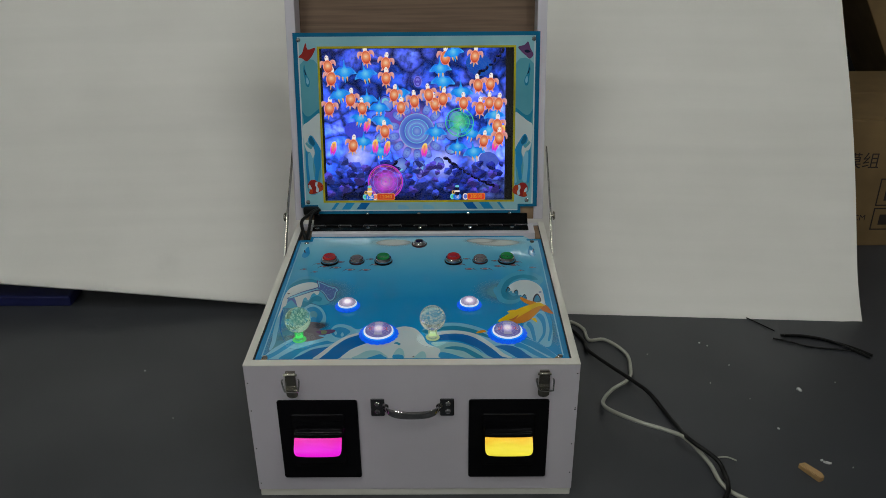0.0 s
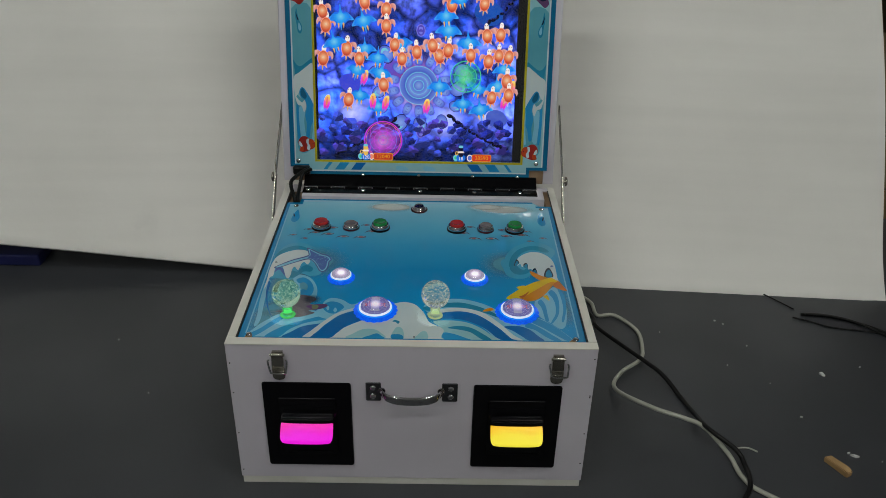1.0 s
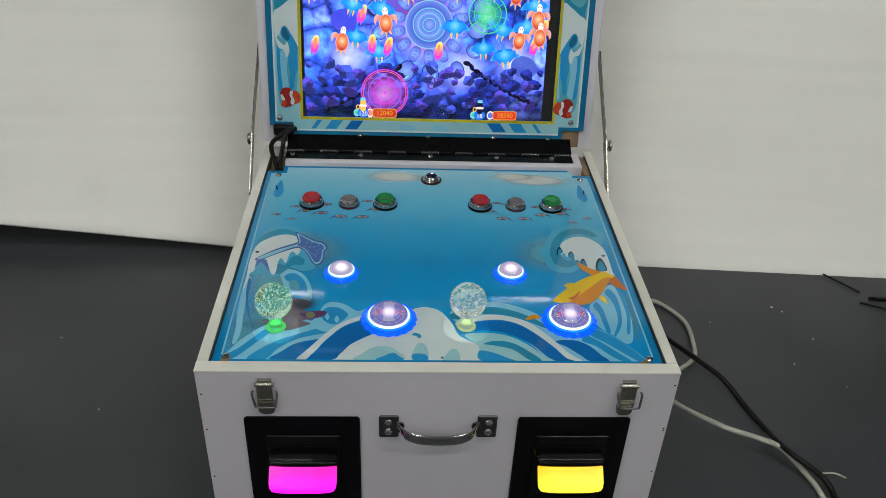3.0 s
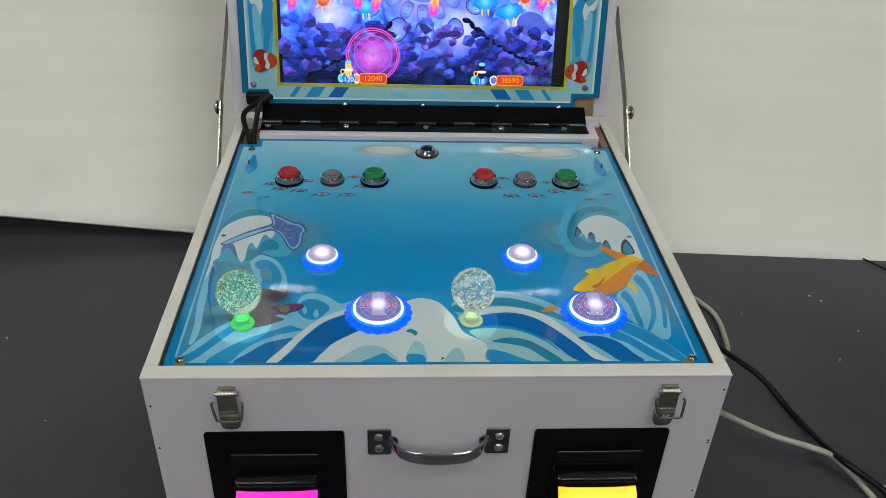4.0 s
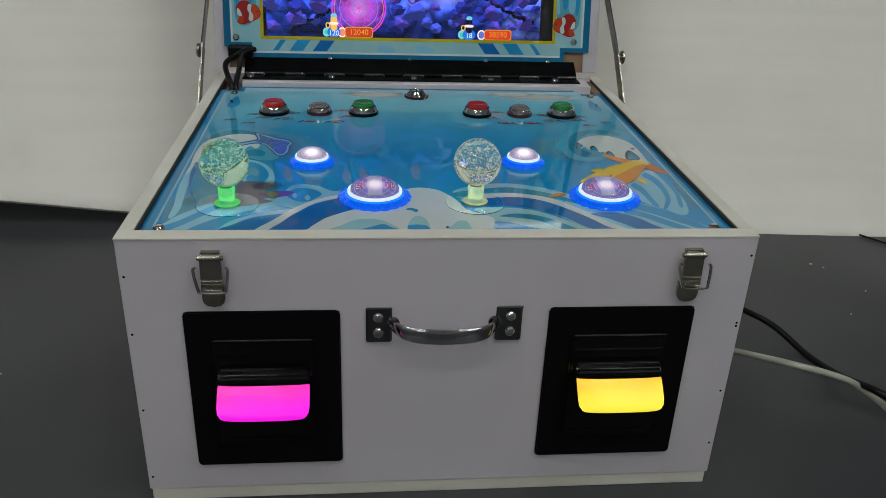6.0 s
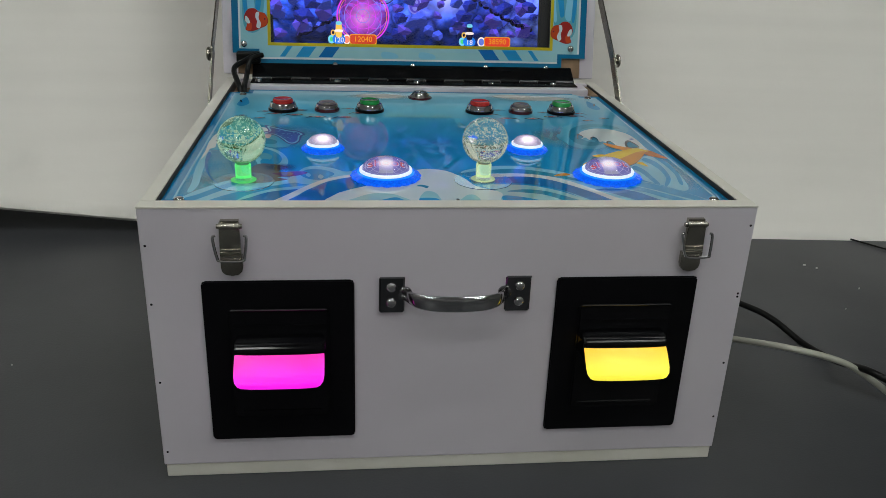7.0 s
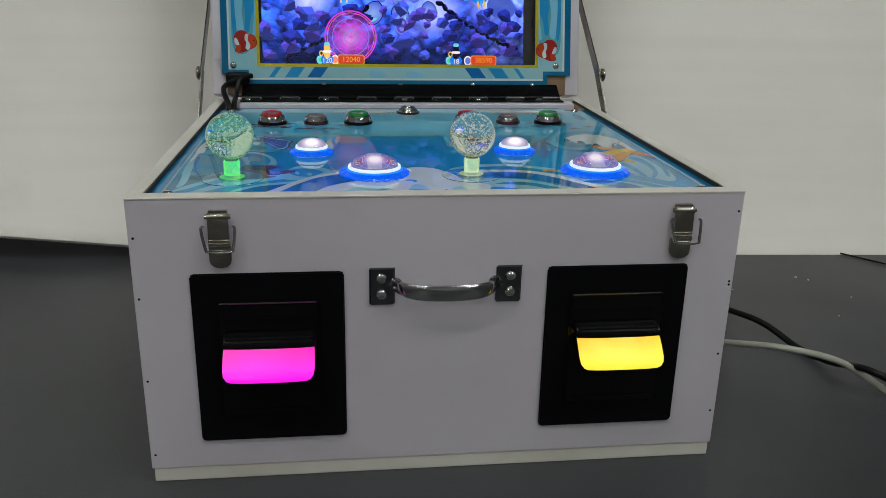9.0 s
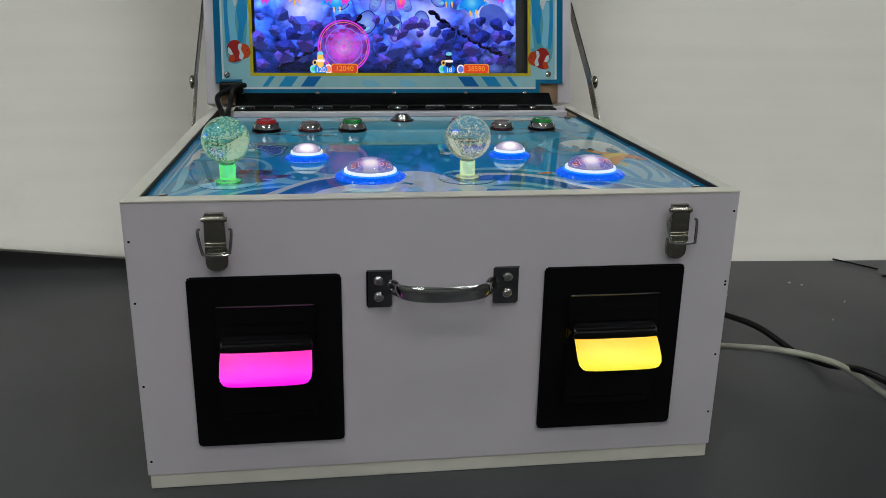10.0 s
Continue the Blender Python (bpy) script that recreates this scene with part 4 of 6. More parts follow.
def clownfish(x, v, flip):
    def q(points, mat, layer, name="fish_print"):
        on_frame(name, mat, [(x + (-px if flip else px) * 0.001, v + pv * 0.001) for px, pv in points], layer)
    q([(-15, 6), (-10, 13), (-2, 14), (4, 10), (11, 8), (15, 0), (13, -7), (5, -11), (-6, -15), (-14, -13), (-12, -6), (-15, -1)], RUST, 4)
    q([(3, 9), (11, 7), (14, 0), (12, -7), (4, -9), (1, 0)], ORANGE, 5)
    q([(-11, -3), (-6, -5), (-7, -13), (-13, -13)], ORANGE, 5)
    q([(-14, 4), (-11, 3), (-8, -4), (-11, -5), (-14, -2)], CREAM, 6)
    q([(0, 9), (4, 9), (3, 2), (6, -5), (4, -11), (0, -9), (1, -2), (-1, 3)], CREAM, 6)
    q([(10, 1), (11, 2), (12, 1), (11, 0)], NAVY, 7, "eye_print")


clownfish(-0.2045, 0.050, False)
clownfish(0.2020, 0.042, True)
on_frame("fish_print", RUST, [(-0.2265, 0.302), (-0.219, 0.310), (-0.212, 0.328), (-0.208, 0.316), (-0.194, 0.319), (-0.199, 0.306), (-0.210, 0.294), (-0.219, 0.299)], 4)
on_frame("fish_print", PLUM, [(0.2235, 0.304), (0.218, 0.315), (0.213, 0.328), (0.206, 0.322), (0.194, 0.318), (0.202, 0.308), (0.209, 0.302), (0.217, 0.296)], 4)
on_frame("fish_print", NAVY, [(0.218, 0.309), (0.212, 0.313), (0.206, 0.311), (0.211, 0.307)], 5)

# ---- screen ----
def cave_picture():
    """The lit game picture: blue and violet boulders under water."""
    m, n, l, b = principled("screen_cave")
    co = n.new("ShaderNodeTexCoord")
    warp = n.new("ShaderNodeTexNoise")
    warp.inputs["Scale"].default_value = 14
    l.new(co.outputs["Object"], warp.inputs["Vector"])
    mixv = n.new("ShaderNodeMix")
    mixv.data_type = "VECTOR"
    mixv.inputs["Factor"].default_value = 0.035
    l.new(co.outputs["Object"], mixv.inputs["A"])
    l.new(warp.outputs["Color"], mixv.inputs["B"])
    cells = n.new("ShaderNodeTexVoronoi")
    cells.feature = "DISTANCE_TO_EDGE"
    cells.inputs["Scale"].default_value = 24
    tone = n.new("ShaderNodeTexVoronoi")
    tone.inputs["Scale"].default_value = 24
    haze = n.new("ShaderNodeTexNoise")
    haze.inputs["Scale"].default_value, haze.inputs["Detail"].default_value = 11, 2
    grain = n.new("ShaderNodeTexNoise")
    grain.inputs["Scale"].default_value, grain.inputs["Detail"].default_value = 90, 6
    for t in (cells, tone, haze, grain):
        l.new(mixv.outputs["Result"], t.inputs["Vector"])
    ramp = n.new("ShaderNodeValToRGB")
    e = ramp.color_ramp.elements
    e[0].position, e[0].color = 0.30, (0.010, 0.014, 0.13, 1)
    e[1].position, e[1].color = 0.68, (0.15, 0.25, 0.98, 1)
    k = e.new(0.45)
    k.color = (0.015, 0.06, 0.50, 1)
    k = e.new(0.57)
    k.color = (0.055, 0.085, 0.60, 1)
    l.new(haze.outputs["Fac"], ramp.inputs[0])
    edge = n.new("ShaderNodeMapRange")
    edge.inputs["From Max"].default_value, edge.inputs["To Min"].default_value, edge.inputs["To Max"].default_value = 0.22, 0.16, 1.15
    l.new(cells.outputs["Distance"], edge.inputs["Value"])
    bright = n.new("ShaderNodeMapRange")
    bright.inputs["From Min"].default_value, bright.inputs["From Max"].default_value, bright.inputs["To Min"].default_value, bright.inputs["To Max"].default_value = 0.34, 0.68, 0.35, 1.7
    l.new(grain.outputs["Fac"], bright.inputs["Value"])
    mul = n.new("ShaderNodeMath")
    mul.operation = "MULTIPLY"
    l.new(edge.outputs["Result"], mul.inputs[0])
    l.new(bright.outputs["Result"], mul.inputs[1])
    sep = n.new("ShaderNodeSeparateXYZ")
    l.new(co.outputs["Object"], sep.inputs[0])
    rise = n.new("ShaderNodeValToRGB")
    r = rise.color_ramp.elements
    r[0].position, r[0].color = 0.035, (0.06, 0.06, 0.06, 1)
    r[1].position, r[1].color = 0.30, (0.22, 0.22, 0.22, 1)
    for pos, val in ((0.07, 0.5), (0.11, 0.95), (0.15, 0.80), (0.21, 0.36)):
        k = r.new(pos)
        k.color = (val, val, val, 1)
    l.new(sep.outputs["Z"], rise.inputs[0])
    total = n.new("ShaderNodeMath")
    total.operation = "MULTIPLY"
    l.new(mul.outputs[0], total.inputs[0])
    l.new(rise.outputs[0], total.inputs[1])
    strong = n.new("ShaderNodeMath")
    strong.operation = "MULTIPLY"
    strong.inputs[1].default_value = 6.5 / SCREEN_TINT
    display(m, b)
    l.new(total.outputs[0], strong.inputs[0])
    l.new(ramp.outputs[0], b.inputs["Emission Color"])
    l.new(strong.outputs[0], b.inputs["Emission Strength"])
    b.inputs["Base Color"].default_value = (0.01, 0.01, 0.012, 1)
    b.inputs["Roughness"].default_value = 0.35
    return m


screen = part("screen", box(-0.190, 0.190, 0.0112, 0.022, 0.016, 0.323), surface("screen_black", (0.004, 0.004, 0.005), 0.3, spec=0.3), machine, "lit game screen showing an underwater cave", LID)
pane = part("screen_glass", box(-SX + 0.0002, SX - 0.0002, 0.0004, 0.0030, S0 + 0.0002, S1 - 0.0002), clear("clear_acrylic", (1, 1, 1), rough=0.0), screen, "clear acrylic pane")
pane.visible_shadow = False
LX0, LX1, LV0, LV1 = -0.1835, 0.1715, 0.0190, 0.3165


def lit(name, rgb, strength=1.0, hot=None):
    m = glowing("screen_" + name, srgb(*rgb), strength * 1.25 / SCREEN_TINT, base=(0.01, 0.01, 0.01), rough=0.35, hot=srgb(*hot) if hot else None, scale=70)
    display(m, m.node_tree.nodes["Principled BSDF"])
    return m


def picture(pieces, round_off=True):
    """One flat mesh of several coloured outlines: (points, material), later ones in front."""
    me_bm = bmesh.new()
    mats = []
    for k, (points, mat) in enumerate(pieces):
        pts = spline([(x, y, 0) for x, y in points], True, 4) if round_off else [Vector((x, y, 0)) for x, y in points]
        f = me_bm.faces.new([me_bm.verts.new((p.x * 0.001, -0.00012 * (k + 1), p.y * 0.001)) for p in pts])
        f.normal_update()
        if f.normal.y > 0:
            f.normal_flip()
        if mat not in mats:
            mats.append(mat)
        f.material_index = mats.index(mat)
    bmesh.ops.triangulate(me_bm, faces=me_bm.faces[:])
    me = bpy.data.meshes.new("picture")
    me_bm.to_mesh(me)
    me_bm.free()
    for mat in mats:
        me.materials.append(mat)
    return me


def show(name, me, x, v, size=1.0, turn=0.0, layer=1, label=""):
    ob = new(name, me)
    ob.parent = screen
    ob.matrix_basis = Matrix.Translation((x, 0.0105 - 0.0009 * layer, v)) @ Matrix.Rotation(radians(turn), 4, "Y") @ Matrix.Diagonal((size, 1, size, 1))
    if label:
        ob["label"] = label
    return ob


def oval(cx, cy, rx, ry, n=10):
    return [(cx + rx * math.cos(2 * math.pi * i / n), cy + ry * math.sin(2 * math.pi * i / n)) for i in range(n)]


cave = lid_flat(bar(LX0, LX1, LV0, LV1), -0.0108)
part("screen_picture", cave, cave_picture(), screen, "blue and violet cave picture")

S_RED, S_PINK, S_WHITE = lit("red", (190, 40, 30), 0.8, (225, 80, 50)), lit("pink", (250, 140, 110), 0.9), lit("white", (250, 235, 230), 0.95)
S_BLUE, S_SKY, S_CYAN = lit("blue", (10, 90, 215), 0.95, (30, 140, 245)), lit("sky", (70, 190, 255), 1.05, (20, 130, 245)), lit("cyan", (120, 210, 235), 0.9)
S_YEL, S_MAG, S_GREEN, S_VIOLET, S_LILAC = lit("yellow", (250, 200, 90), 0.9), lit("magenta", (235, 60, 215), 0.95, (190, 60, 240)), lit("green", (50, 215, 110), 0.85, (90, 230, 160)), lit("violet", (105, 80, 215), 0.8, (70, 70, 200)), lit("lilac", (160, 150, 245), 0.8, (110, 120, 235))
S_INK, S_STONE, S_PLATE = lit("ink", (24, 20, 60), 0.5), lit("stone", (120, 150, 240), 0.8, (80, 100, 220)), lit("plate", (220, 60, 40), 0.9)

S_BLACK, S_DIGIT = lit("black", (6, 6, 22), 0.6), lit("digit", (255, 176, 40), 0.75)
S_SHELL = graded("shell", ((255, 220, 180), (248, 158, 108), (228, 98, 64), (178, 46, 38)), 0.0104, strength=0.85)
S_RIM = graded("shell_rim", ((255, 190, 150), (250, 175, 145), (235, 95, 70)), 0.0125)
S_FIN = graded("turtle_fin", ((215, 90, 76), (228, 128, 112), (245, 196, 190)), 0.014, strength=0.85)
S_HEAD = graded("turtle_head", ((230, 120, 100), (250, 225, 215), (255, 245, 240)), 0.015, upward=True)
S_WING = graded("ray_wing", ((120, 215, 255), (40, 165, 255), (20, 130, 245), (40, 150, 250)), 0.017, strength=0.9)
S_EDGE = graded("ray_edge", ((30, 120, 240), (20, 110, 235), (70, 180, 255)), 0.017)
S_FLAME = graded("fish_flame", ((60, 120, 250), (235, 50, 200), (255, 90, 190), (255, 200, 80), (255, 235, 140)), 0.014, upward=True, soft=False)
turtle = picture([([(3, 5), (7, 8), (11, 7), (12.5, 2), (11, -2), (9, 2), (6, 2)], S_FIN), ([(-3, 5), (-7, 8), (-11, 7), (-12.5, 2), (-11, -2), (-9, 2), (-6, 2)], S_FIN), ([(-4, -7), (-6, -13), (-2, -10)], S_FIN), ([(4, -7), (6, -13), (2, -10)], S_FIN),
                  ([(-1, -9), (0, -17), (1, -9)], S_YEL), (oval(0, 10.5, 2.9, 5.0), S_HEAD), (oval(-1.3, 12.4, 0.5, 0.8, 6), S_INK), (oval(1.3, 12.4, 0.5, 0.8, 6), S_INK), (oval(0, -1.2, 7.0, 9.6, 12), S_RIM), (oval(0, -1.2, 6.2, 8.8, 12), S_SHELL)])
ray_fish = picture([([(0, 15), (2, 6), (8, 5), (16, -4), (9, -5), (4, -9), (-4, -9), (-9, -5), (-16, -4), (-8, 5), (-2, 6)], S_EDGE), ([(0, 12), (2.4, 4), (8, 3), (13, -3), (8, -3.5), (3, -8), (-3, -8), (-8, -3.5), (-13, -3), (-8, 3), (-2.4, 4)], S_WING),
                    ([(-4, -8), (-3, -14), (-2, -8)], S_YEL), ([(4, -8), (3, -14), (2, -8)], S_YEL), ([(-1, -8), (0, -16), (1, -8)], S_SKY)])
striped_fish = picture([([(-3, 10), (0, 13), (4, 12), (6, 0), (4, -9), (2, -14), (0, -9), (-2, -13), (-4, -8), (-5, 2)], S_FLAME), ([(-1, 8), (1.5, 9), (2, 0), (0, -6), (-1.5, 0)], S_PINK)])
rng = random.Random(4)
spots = [(x, v) for x, v in [(-0.172, 0.285), (-0.098, 0.302), (-0.060, 0.290), (-0.060, 0.262), (-0.166, 0.262), (-0.045, 0.230), (-0.130, 0.222), (-0.108, 0.205), (-0.172, 0.205), (-0.032, 0.206), (-0.006, 0.218),
         (0.022, 0.230), (0.034, 0.212), (0.050, 0.222), (0.090, 0.214), (0.118, 0.248), (0.142, 0.250), (0.140, 0.214), (0.122, 0.204), (0.158, 0.212), (0.130, 0.140), (-0.065, 0.160), (0.160, 0.145),
         (-0.150, 0.080), (-0.120, 0.085), (0.118, 0.078), (-0.128, 0.132), (0.150, 0.108), (-0.162, 0.104), (0.156, 0.170), (0.055, 0.300), (0.112, 0.302)] if v > 0.115]
for x, v in spots:
    show("turtle_picture", turtle, x, v, rng.uniform(1.25, 1.42), rng.uniform(-9, 9), 1 + rng.randrange(3))
for x, v in ((-0.152, 0.232), (-0.112, 0.185), (-0.070, 0.180), (0.150, 0.190), (-0.140, 0.275), (-0.100, 0.270), (-0.098, 0.222), (-0.075, 0.206), (-0.035, 0.232), (0.045, 0.280), (0.050, 0.256), (0.085, 0.235), (0.070, 0.310), (-0.108, 0.140), (0.035, 0.158), (0.105, 0.155),
             (0.140, 0.160), (0.110, 0.118), (-0.075, 0.120), (0.078, 0.128)):
    show("ray_picture", ray_fish, x, v, rng.uniform(1.25, 1.5), rng.uniform(-16, 16), 1 + rng.randrange(3))
for x, v, t in ((-0.100, 0.170, 15), (-0.085, 0.128, 0), (-0.168, 0.125, 10), (0.152, 0.130, 10), (0.012, 0.120, 5), (-0.062, 0.125, 12), (0.165, 0.155, 8)):
    show("fish_picture", striped_fish, x, v, 1.1, t, 2)


def ring_picture(name, mat, x, v, r, w, sx=1.0, layer=0.5):
    bm = bmesh.new()
    n = 36
    a = [bm.verts.new(((r) * sx * math.cos(2 * math.pi * i / n), 0, r * math.sin(2 * math.pi * i / n))) for i in range(n)]
    b = [bm.verts.new(((r - w) * sx * math.cos(2 * math.pi * i / n), 0, (r - w) * math.sin(2 * math.pi * i / n))) for i in range(n)]
    for i in range(n):
        bm.faces.new((a[i], a[(i + 1) % n], b[(i + 1) % n], b[i]))
    return part(name, bm, mat, screen, at=(x, 0.0105 - 0.0009 * layer, v))


# stone disc in the middle of the cave, rune bars and pebbles round it
S_EMBER = graded("ember", ((235, 70, 60), (200, 60, 90), (120, 50, 160)), 0.062, strength=0.7, soft=True)
S_DISC = graded("stone_disc", ((150, 185, 250), (95, 130, 240), (130, 165, 250), (80, 110, 225), (120, 150, 245)), 0.034, strength=0.75)
S_PEBBLE = graded("pebble", ((150, 185, 255), (120, 150, 250), (70, 90, 215)), 0.014, strength=0.8)
CX, CV = -0.002, 0.158
show("ember_picture", picture([(oval(0, 0, 62, 62, 16), S_EMBER)]), CX, CV, 1.0, 0, 0.28)
show("stone_disc_picture", picture([(oval(0, 0, 34, 34, 16), S_DISC)]), CX, CV, 1.0, 0, 0.40)
for r, w in ((0.0345, 0.0010), (0.024, 0.0012), (0.0165, 0.0009), (0.010, 0.0012)):
    ring_picture("stone_ring_picture", S_CYAN, CX, CV, r, w, layer=0.62)
rune = picture([([(-7, -11), (-6.5, 11), (6.5, 11), (7, -11)], S_VIOLET), ([(-6.4, -10.4), (-6, 10.4), (6, 10.4), (6.4, -10.4)], S_PEBBLE), ([(-2, 5), (2, 5), (2.5, 7), (-2, 7)], S_STONE), ([(-2.5, -1), (0, 2), (2, -1), (0, 0)], S_STONE), ([(-2, -7), (2, -7), (2, -4.5), (-2, -5)], S_STONE)])
for k in range(14):
    a = 2 * math.pi * k / 14
    show("rune_stone_picture", rune, CX + 0.047 * math.sin(a), CV + 0.047 * math.cos(a), 0.86, math.degrees(a), 0.44)
boulder = picture([(oval(0, 0, 11, 14, 8), S_INK), (oval(0, 0, 10, 13, 8), S_PEBBLE), ([(-6, 3), (-3, 9), (3, 9), (5, 3), (0, 6)], S_CYAN)])
for k in range(13):
    a = 2 * math.pi * (k + 0.4) / 13
    show("boulder_picture", boulder, CX + (0.072 + 0.006 * (k % 3)) * math.sin(a), CV + (0.070 + 0.005 * (k % 2)) * math.cos(a), 0.85 + 0.12 * (k % 4), math.degrees(a) + 20 * (k % 3 - 1), 0.36)
skull = picture([(oval(0, 0, 9, 12, 8), S_LILAC), (oval(0, 0, 7.4, 10.2, 8), S_VIOLET), ([(-4, 5), (0, 7), (4, 5), (3, 1), (0, 3), (-3, 1)], S_LILAC), ([(-3, -3), (3, -3), (2, -7), (-2, -7)], S_LILAC)])
show("stone_mask_picture", skull, 0.003, 0.074, 1.0, 0, 0.6)
show("stone_mask_picture", skull, 0.001, 0.254, 0.9, 0, 0.6)
# tumbled rocks along the cave floor
S_ROCK = [[lit(f"{tone}_{k}", tuple(int(c * q) for c in rgb), 1.6, tuple(int(c * q * 0.7) for c in rgb)) for k, q in (("lit", 1.0), ("mid", 0.78), ("dark", 0.50))] for tone, rgb in (("rock_blue", (66, 88, 226)), ("rock_violet", (88, 74, 212)), ("rock_deep", (36, 50, 170)))]
rock_rng = random.Random(9)
rocks = []
for tones in S_ROCK:
    for k in range(3):
        rim = [(rock_rng.uniform(9, 13) * math.cos(a), rock_rng.uniform(7, 12) * math.sin(a)) for a in [2 * math.pi * (i + rock_rng.uniform(-0.25, 0.25)) / 7 for i in range(7)]]
        mid = (rock_rng.uniform(-3, 3), rock_rng.uniform(0, 5))
        faces = [(rim, tones[2])]
        for i in range(7):
            p, q = rim[i], rim[(i + 1) % 7]
            up = (p[1] + q[1]) / 2
            faces.append(([mid, p, q], tones[0] if up > 5 else tones[1] if up > -3 else tones[2]))
        rocks.append(picture(faces, False))
for k in range(76):
    row = k // 19
    show("rock_picture", rock_rng.choice(rocks), -0.174 + 0.0188 * (k % 19) + rock_rng.uniform(-0.008, 0.008), 0.092 - 0.0170 * row + rock_rng.uniform(-0.007, 0.007), rock_rng.uniform(0.55, 1.15), rock_rng.uniform(-40, 40), 0.21 + 0.0022 * k)
# chains
link = picture([(oval(0, 0, 3.8, 2.4, 8), S_BLACK), (oval(0, 0, 2.0, 0.9, 8), S_INK), ([(-3, 0.8), (0, 1.9), (2, 1.5), (0, 1.4)], S_VIOLET)])
for (xa, va), (xb, vb), n in (((-0.150, 0.032), (-0.045, 0.096), 15), ((0.055, 0.104), (0.158, 0.045), 15), ((0.120, 0.270), (0.165, 0.312), 7)):
    for k in range(n):
        s = k / (n - 1)
        show("chain_link_picture", link, xa + (xb - xa) * s, va + (vb - va) * s - 0.006 * math.sin(math.pi * s), 1.0 + 0.5 * abs(2 * s - 1), -math.degrees(math.atan2(vb - va, xb - xa)) + (35 if k % 2 else -20), 1)
splash = picture([(oval(0, 0, 20, 16, 9), S_VIOLET)])
for x, v, s, mat in ((-0.125, 0.16, 1.0, lit("haze_blue", (40, 70, 235), 0.8, (90, 90, 240))), (0.12, 0.285, 1.3, lit("haze_teal", (40, 120, 220), 0.7, (20, 60, 190))), (-0.045, 0.185, 1.0, lit("haze_plum", (140, 90, 220), 0.7, (100, 100, 240))), (0.14, 0.10, 1.0, lit("haze_ice", (110, 140, 245), 0.7, (60, 80, 220)))):
    me = splash.copy()
    me.materials.clear()
    me.materials.append(mat)
    show("glow_picture", me, x, v, s, 20, 0.25)
# glowing rings and nets
S_DOME = graded("dome", ((250, 190, 255), (235, 110, 240), (225, 70, 235), (150, 60, 230)), 0.040, strength=0.75, soft=True)
S_MIST = graded("mist", ((205, 210, 255), (150, 160, 255), (85, 105, 245)), 0.050, strength=1.2, soft=True)
S_NET = graded("net_glow", ((150, 255, 190), (60, 220, 120), (30, 170, 130)), 0.030, strength=0.8, soft=True)
show("glow_dome_picture", picture([(oval(0, 0, 40, 40, 16), S_DOME)]), -0.066, 0.058, 1.0, 0, 2.2, "soft pink glow")
show("glow_dome_picture", picture([(oval(0, 0, 30, 30, 16), S_NET)]), 0.082, 0.175, 1.0, 0, 2.2, "soft green glow")
mist = picture([(oval(0, 0, 50, 50, 16), S_MIST)])
for x, v, s in ((-0.005, 0.150, 1.5), (0.050, 0.095, 1.0), (-0.120, 0.110, 0.9), (0.125, 0.110, 0.9)):
    show("mist_picture", mist, x, v, s, 0, 0.2)
for r, w, mat in ((0.035, 0.0018, S_MAG), (0.032, 0.0008, S_PINK), (0.025, 0.0010, S_LILAC), (0.017, 0.0008, S_MAG), (0.009, 0.0008, S_LILAC)):
    ring_picture("glow_ring_picture", mat, -0.066, 0.058, r, w, layer=2.5)
for k in range(6):
    a = 2 * math.pi * k / 6
    ring_picture("glow_petal_picture", S_MAG, -0.066 + 0.016 * math.cos(a), 0.058 + 0.016 * math.sin(a), 0.016, 0.0006, layer=2.4)
for r, w in ((0.028, 0.0016), (0.020, 0.001), (0.012, 0.001)):
    ring_picture("net_ring_picture", S_GREEN, 0.082, 0.175, r, w, layer=2.5)
for v0 in (0.175,):
    for k in range(4):
        part("net_line_picture", lid_flat(bar(-0.028, 0.028, -0.0004, 0.0004), 0), S_GREEN, screen, at=Matrix.Translation((0.082, 0.0105 - 0.0024, v0)) @ Matrix.Rotation(radians(45 * k + 10), 4, "Y"))


def cannon(x, color, cap, number, score, sx, plate):
    """A player's cannon with its wheel and the score plate beside it."""
    me = picture([(oval(-10, 0, 5, 6, 8), S_CYAN), (oval(-10, 0, 2.6, 3, 8), S_GREEN), (oval(-8, 9, 3.2, 4, 8), S_YEL), (oval(-8, 9, 1.8, 2.4, 8), S_INK), (oval(0, 0, 9, 7, 10), color), ([(-4, 4), (4, 4), (4, 20), (3, 23), (-3, 23), (-4, 20)], cap), ([(-5, 10), (5, 10), (5, 13), (-5, 13)], S_WHITE), ([(-3.6, 20), (3.6, 20), (3, 24), (-3, 24)], S_CYAN)])
    show("cannon_picture", me, x, 0.0275, 0.95, 0, 3, "game cannon picture")
    word(number, 0.009, S_WHITE, screen, Matrix.Translation((x, 0.0062, 0.0262)) @ pose(0, 0, 0, 90, 0, 0))
    show("coin_picture", picture([(oval(0, 0, 5.4, 6.4, 10), S_WHITE), (oval(0, 0, 3.8, 4.6, 10), S_PINK if plate is S_RED else S_STONE)]), sx - 0.0215, 0.0275, 1.0, 0, 3)
    part("score_border", lid_flat(spl_rect(sx - 0.0180, sx + 0.0180, 0.0210, 0.0345), -0.0068), S_DIGIT, screen)
    part("score_plate", lid_flat(spl_rect(sx - 0.0170, sx + 0.0170, 0.0220, 0.0335), -0.0066), plate, screen)
    word(score, 0.0098, S_DIGIT, screen, Matrix.Translation((sx, 0.0058, 0.0278)) @ pose(0, 0, 0, 90, 0, 0))


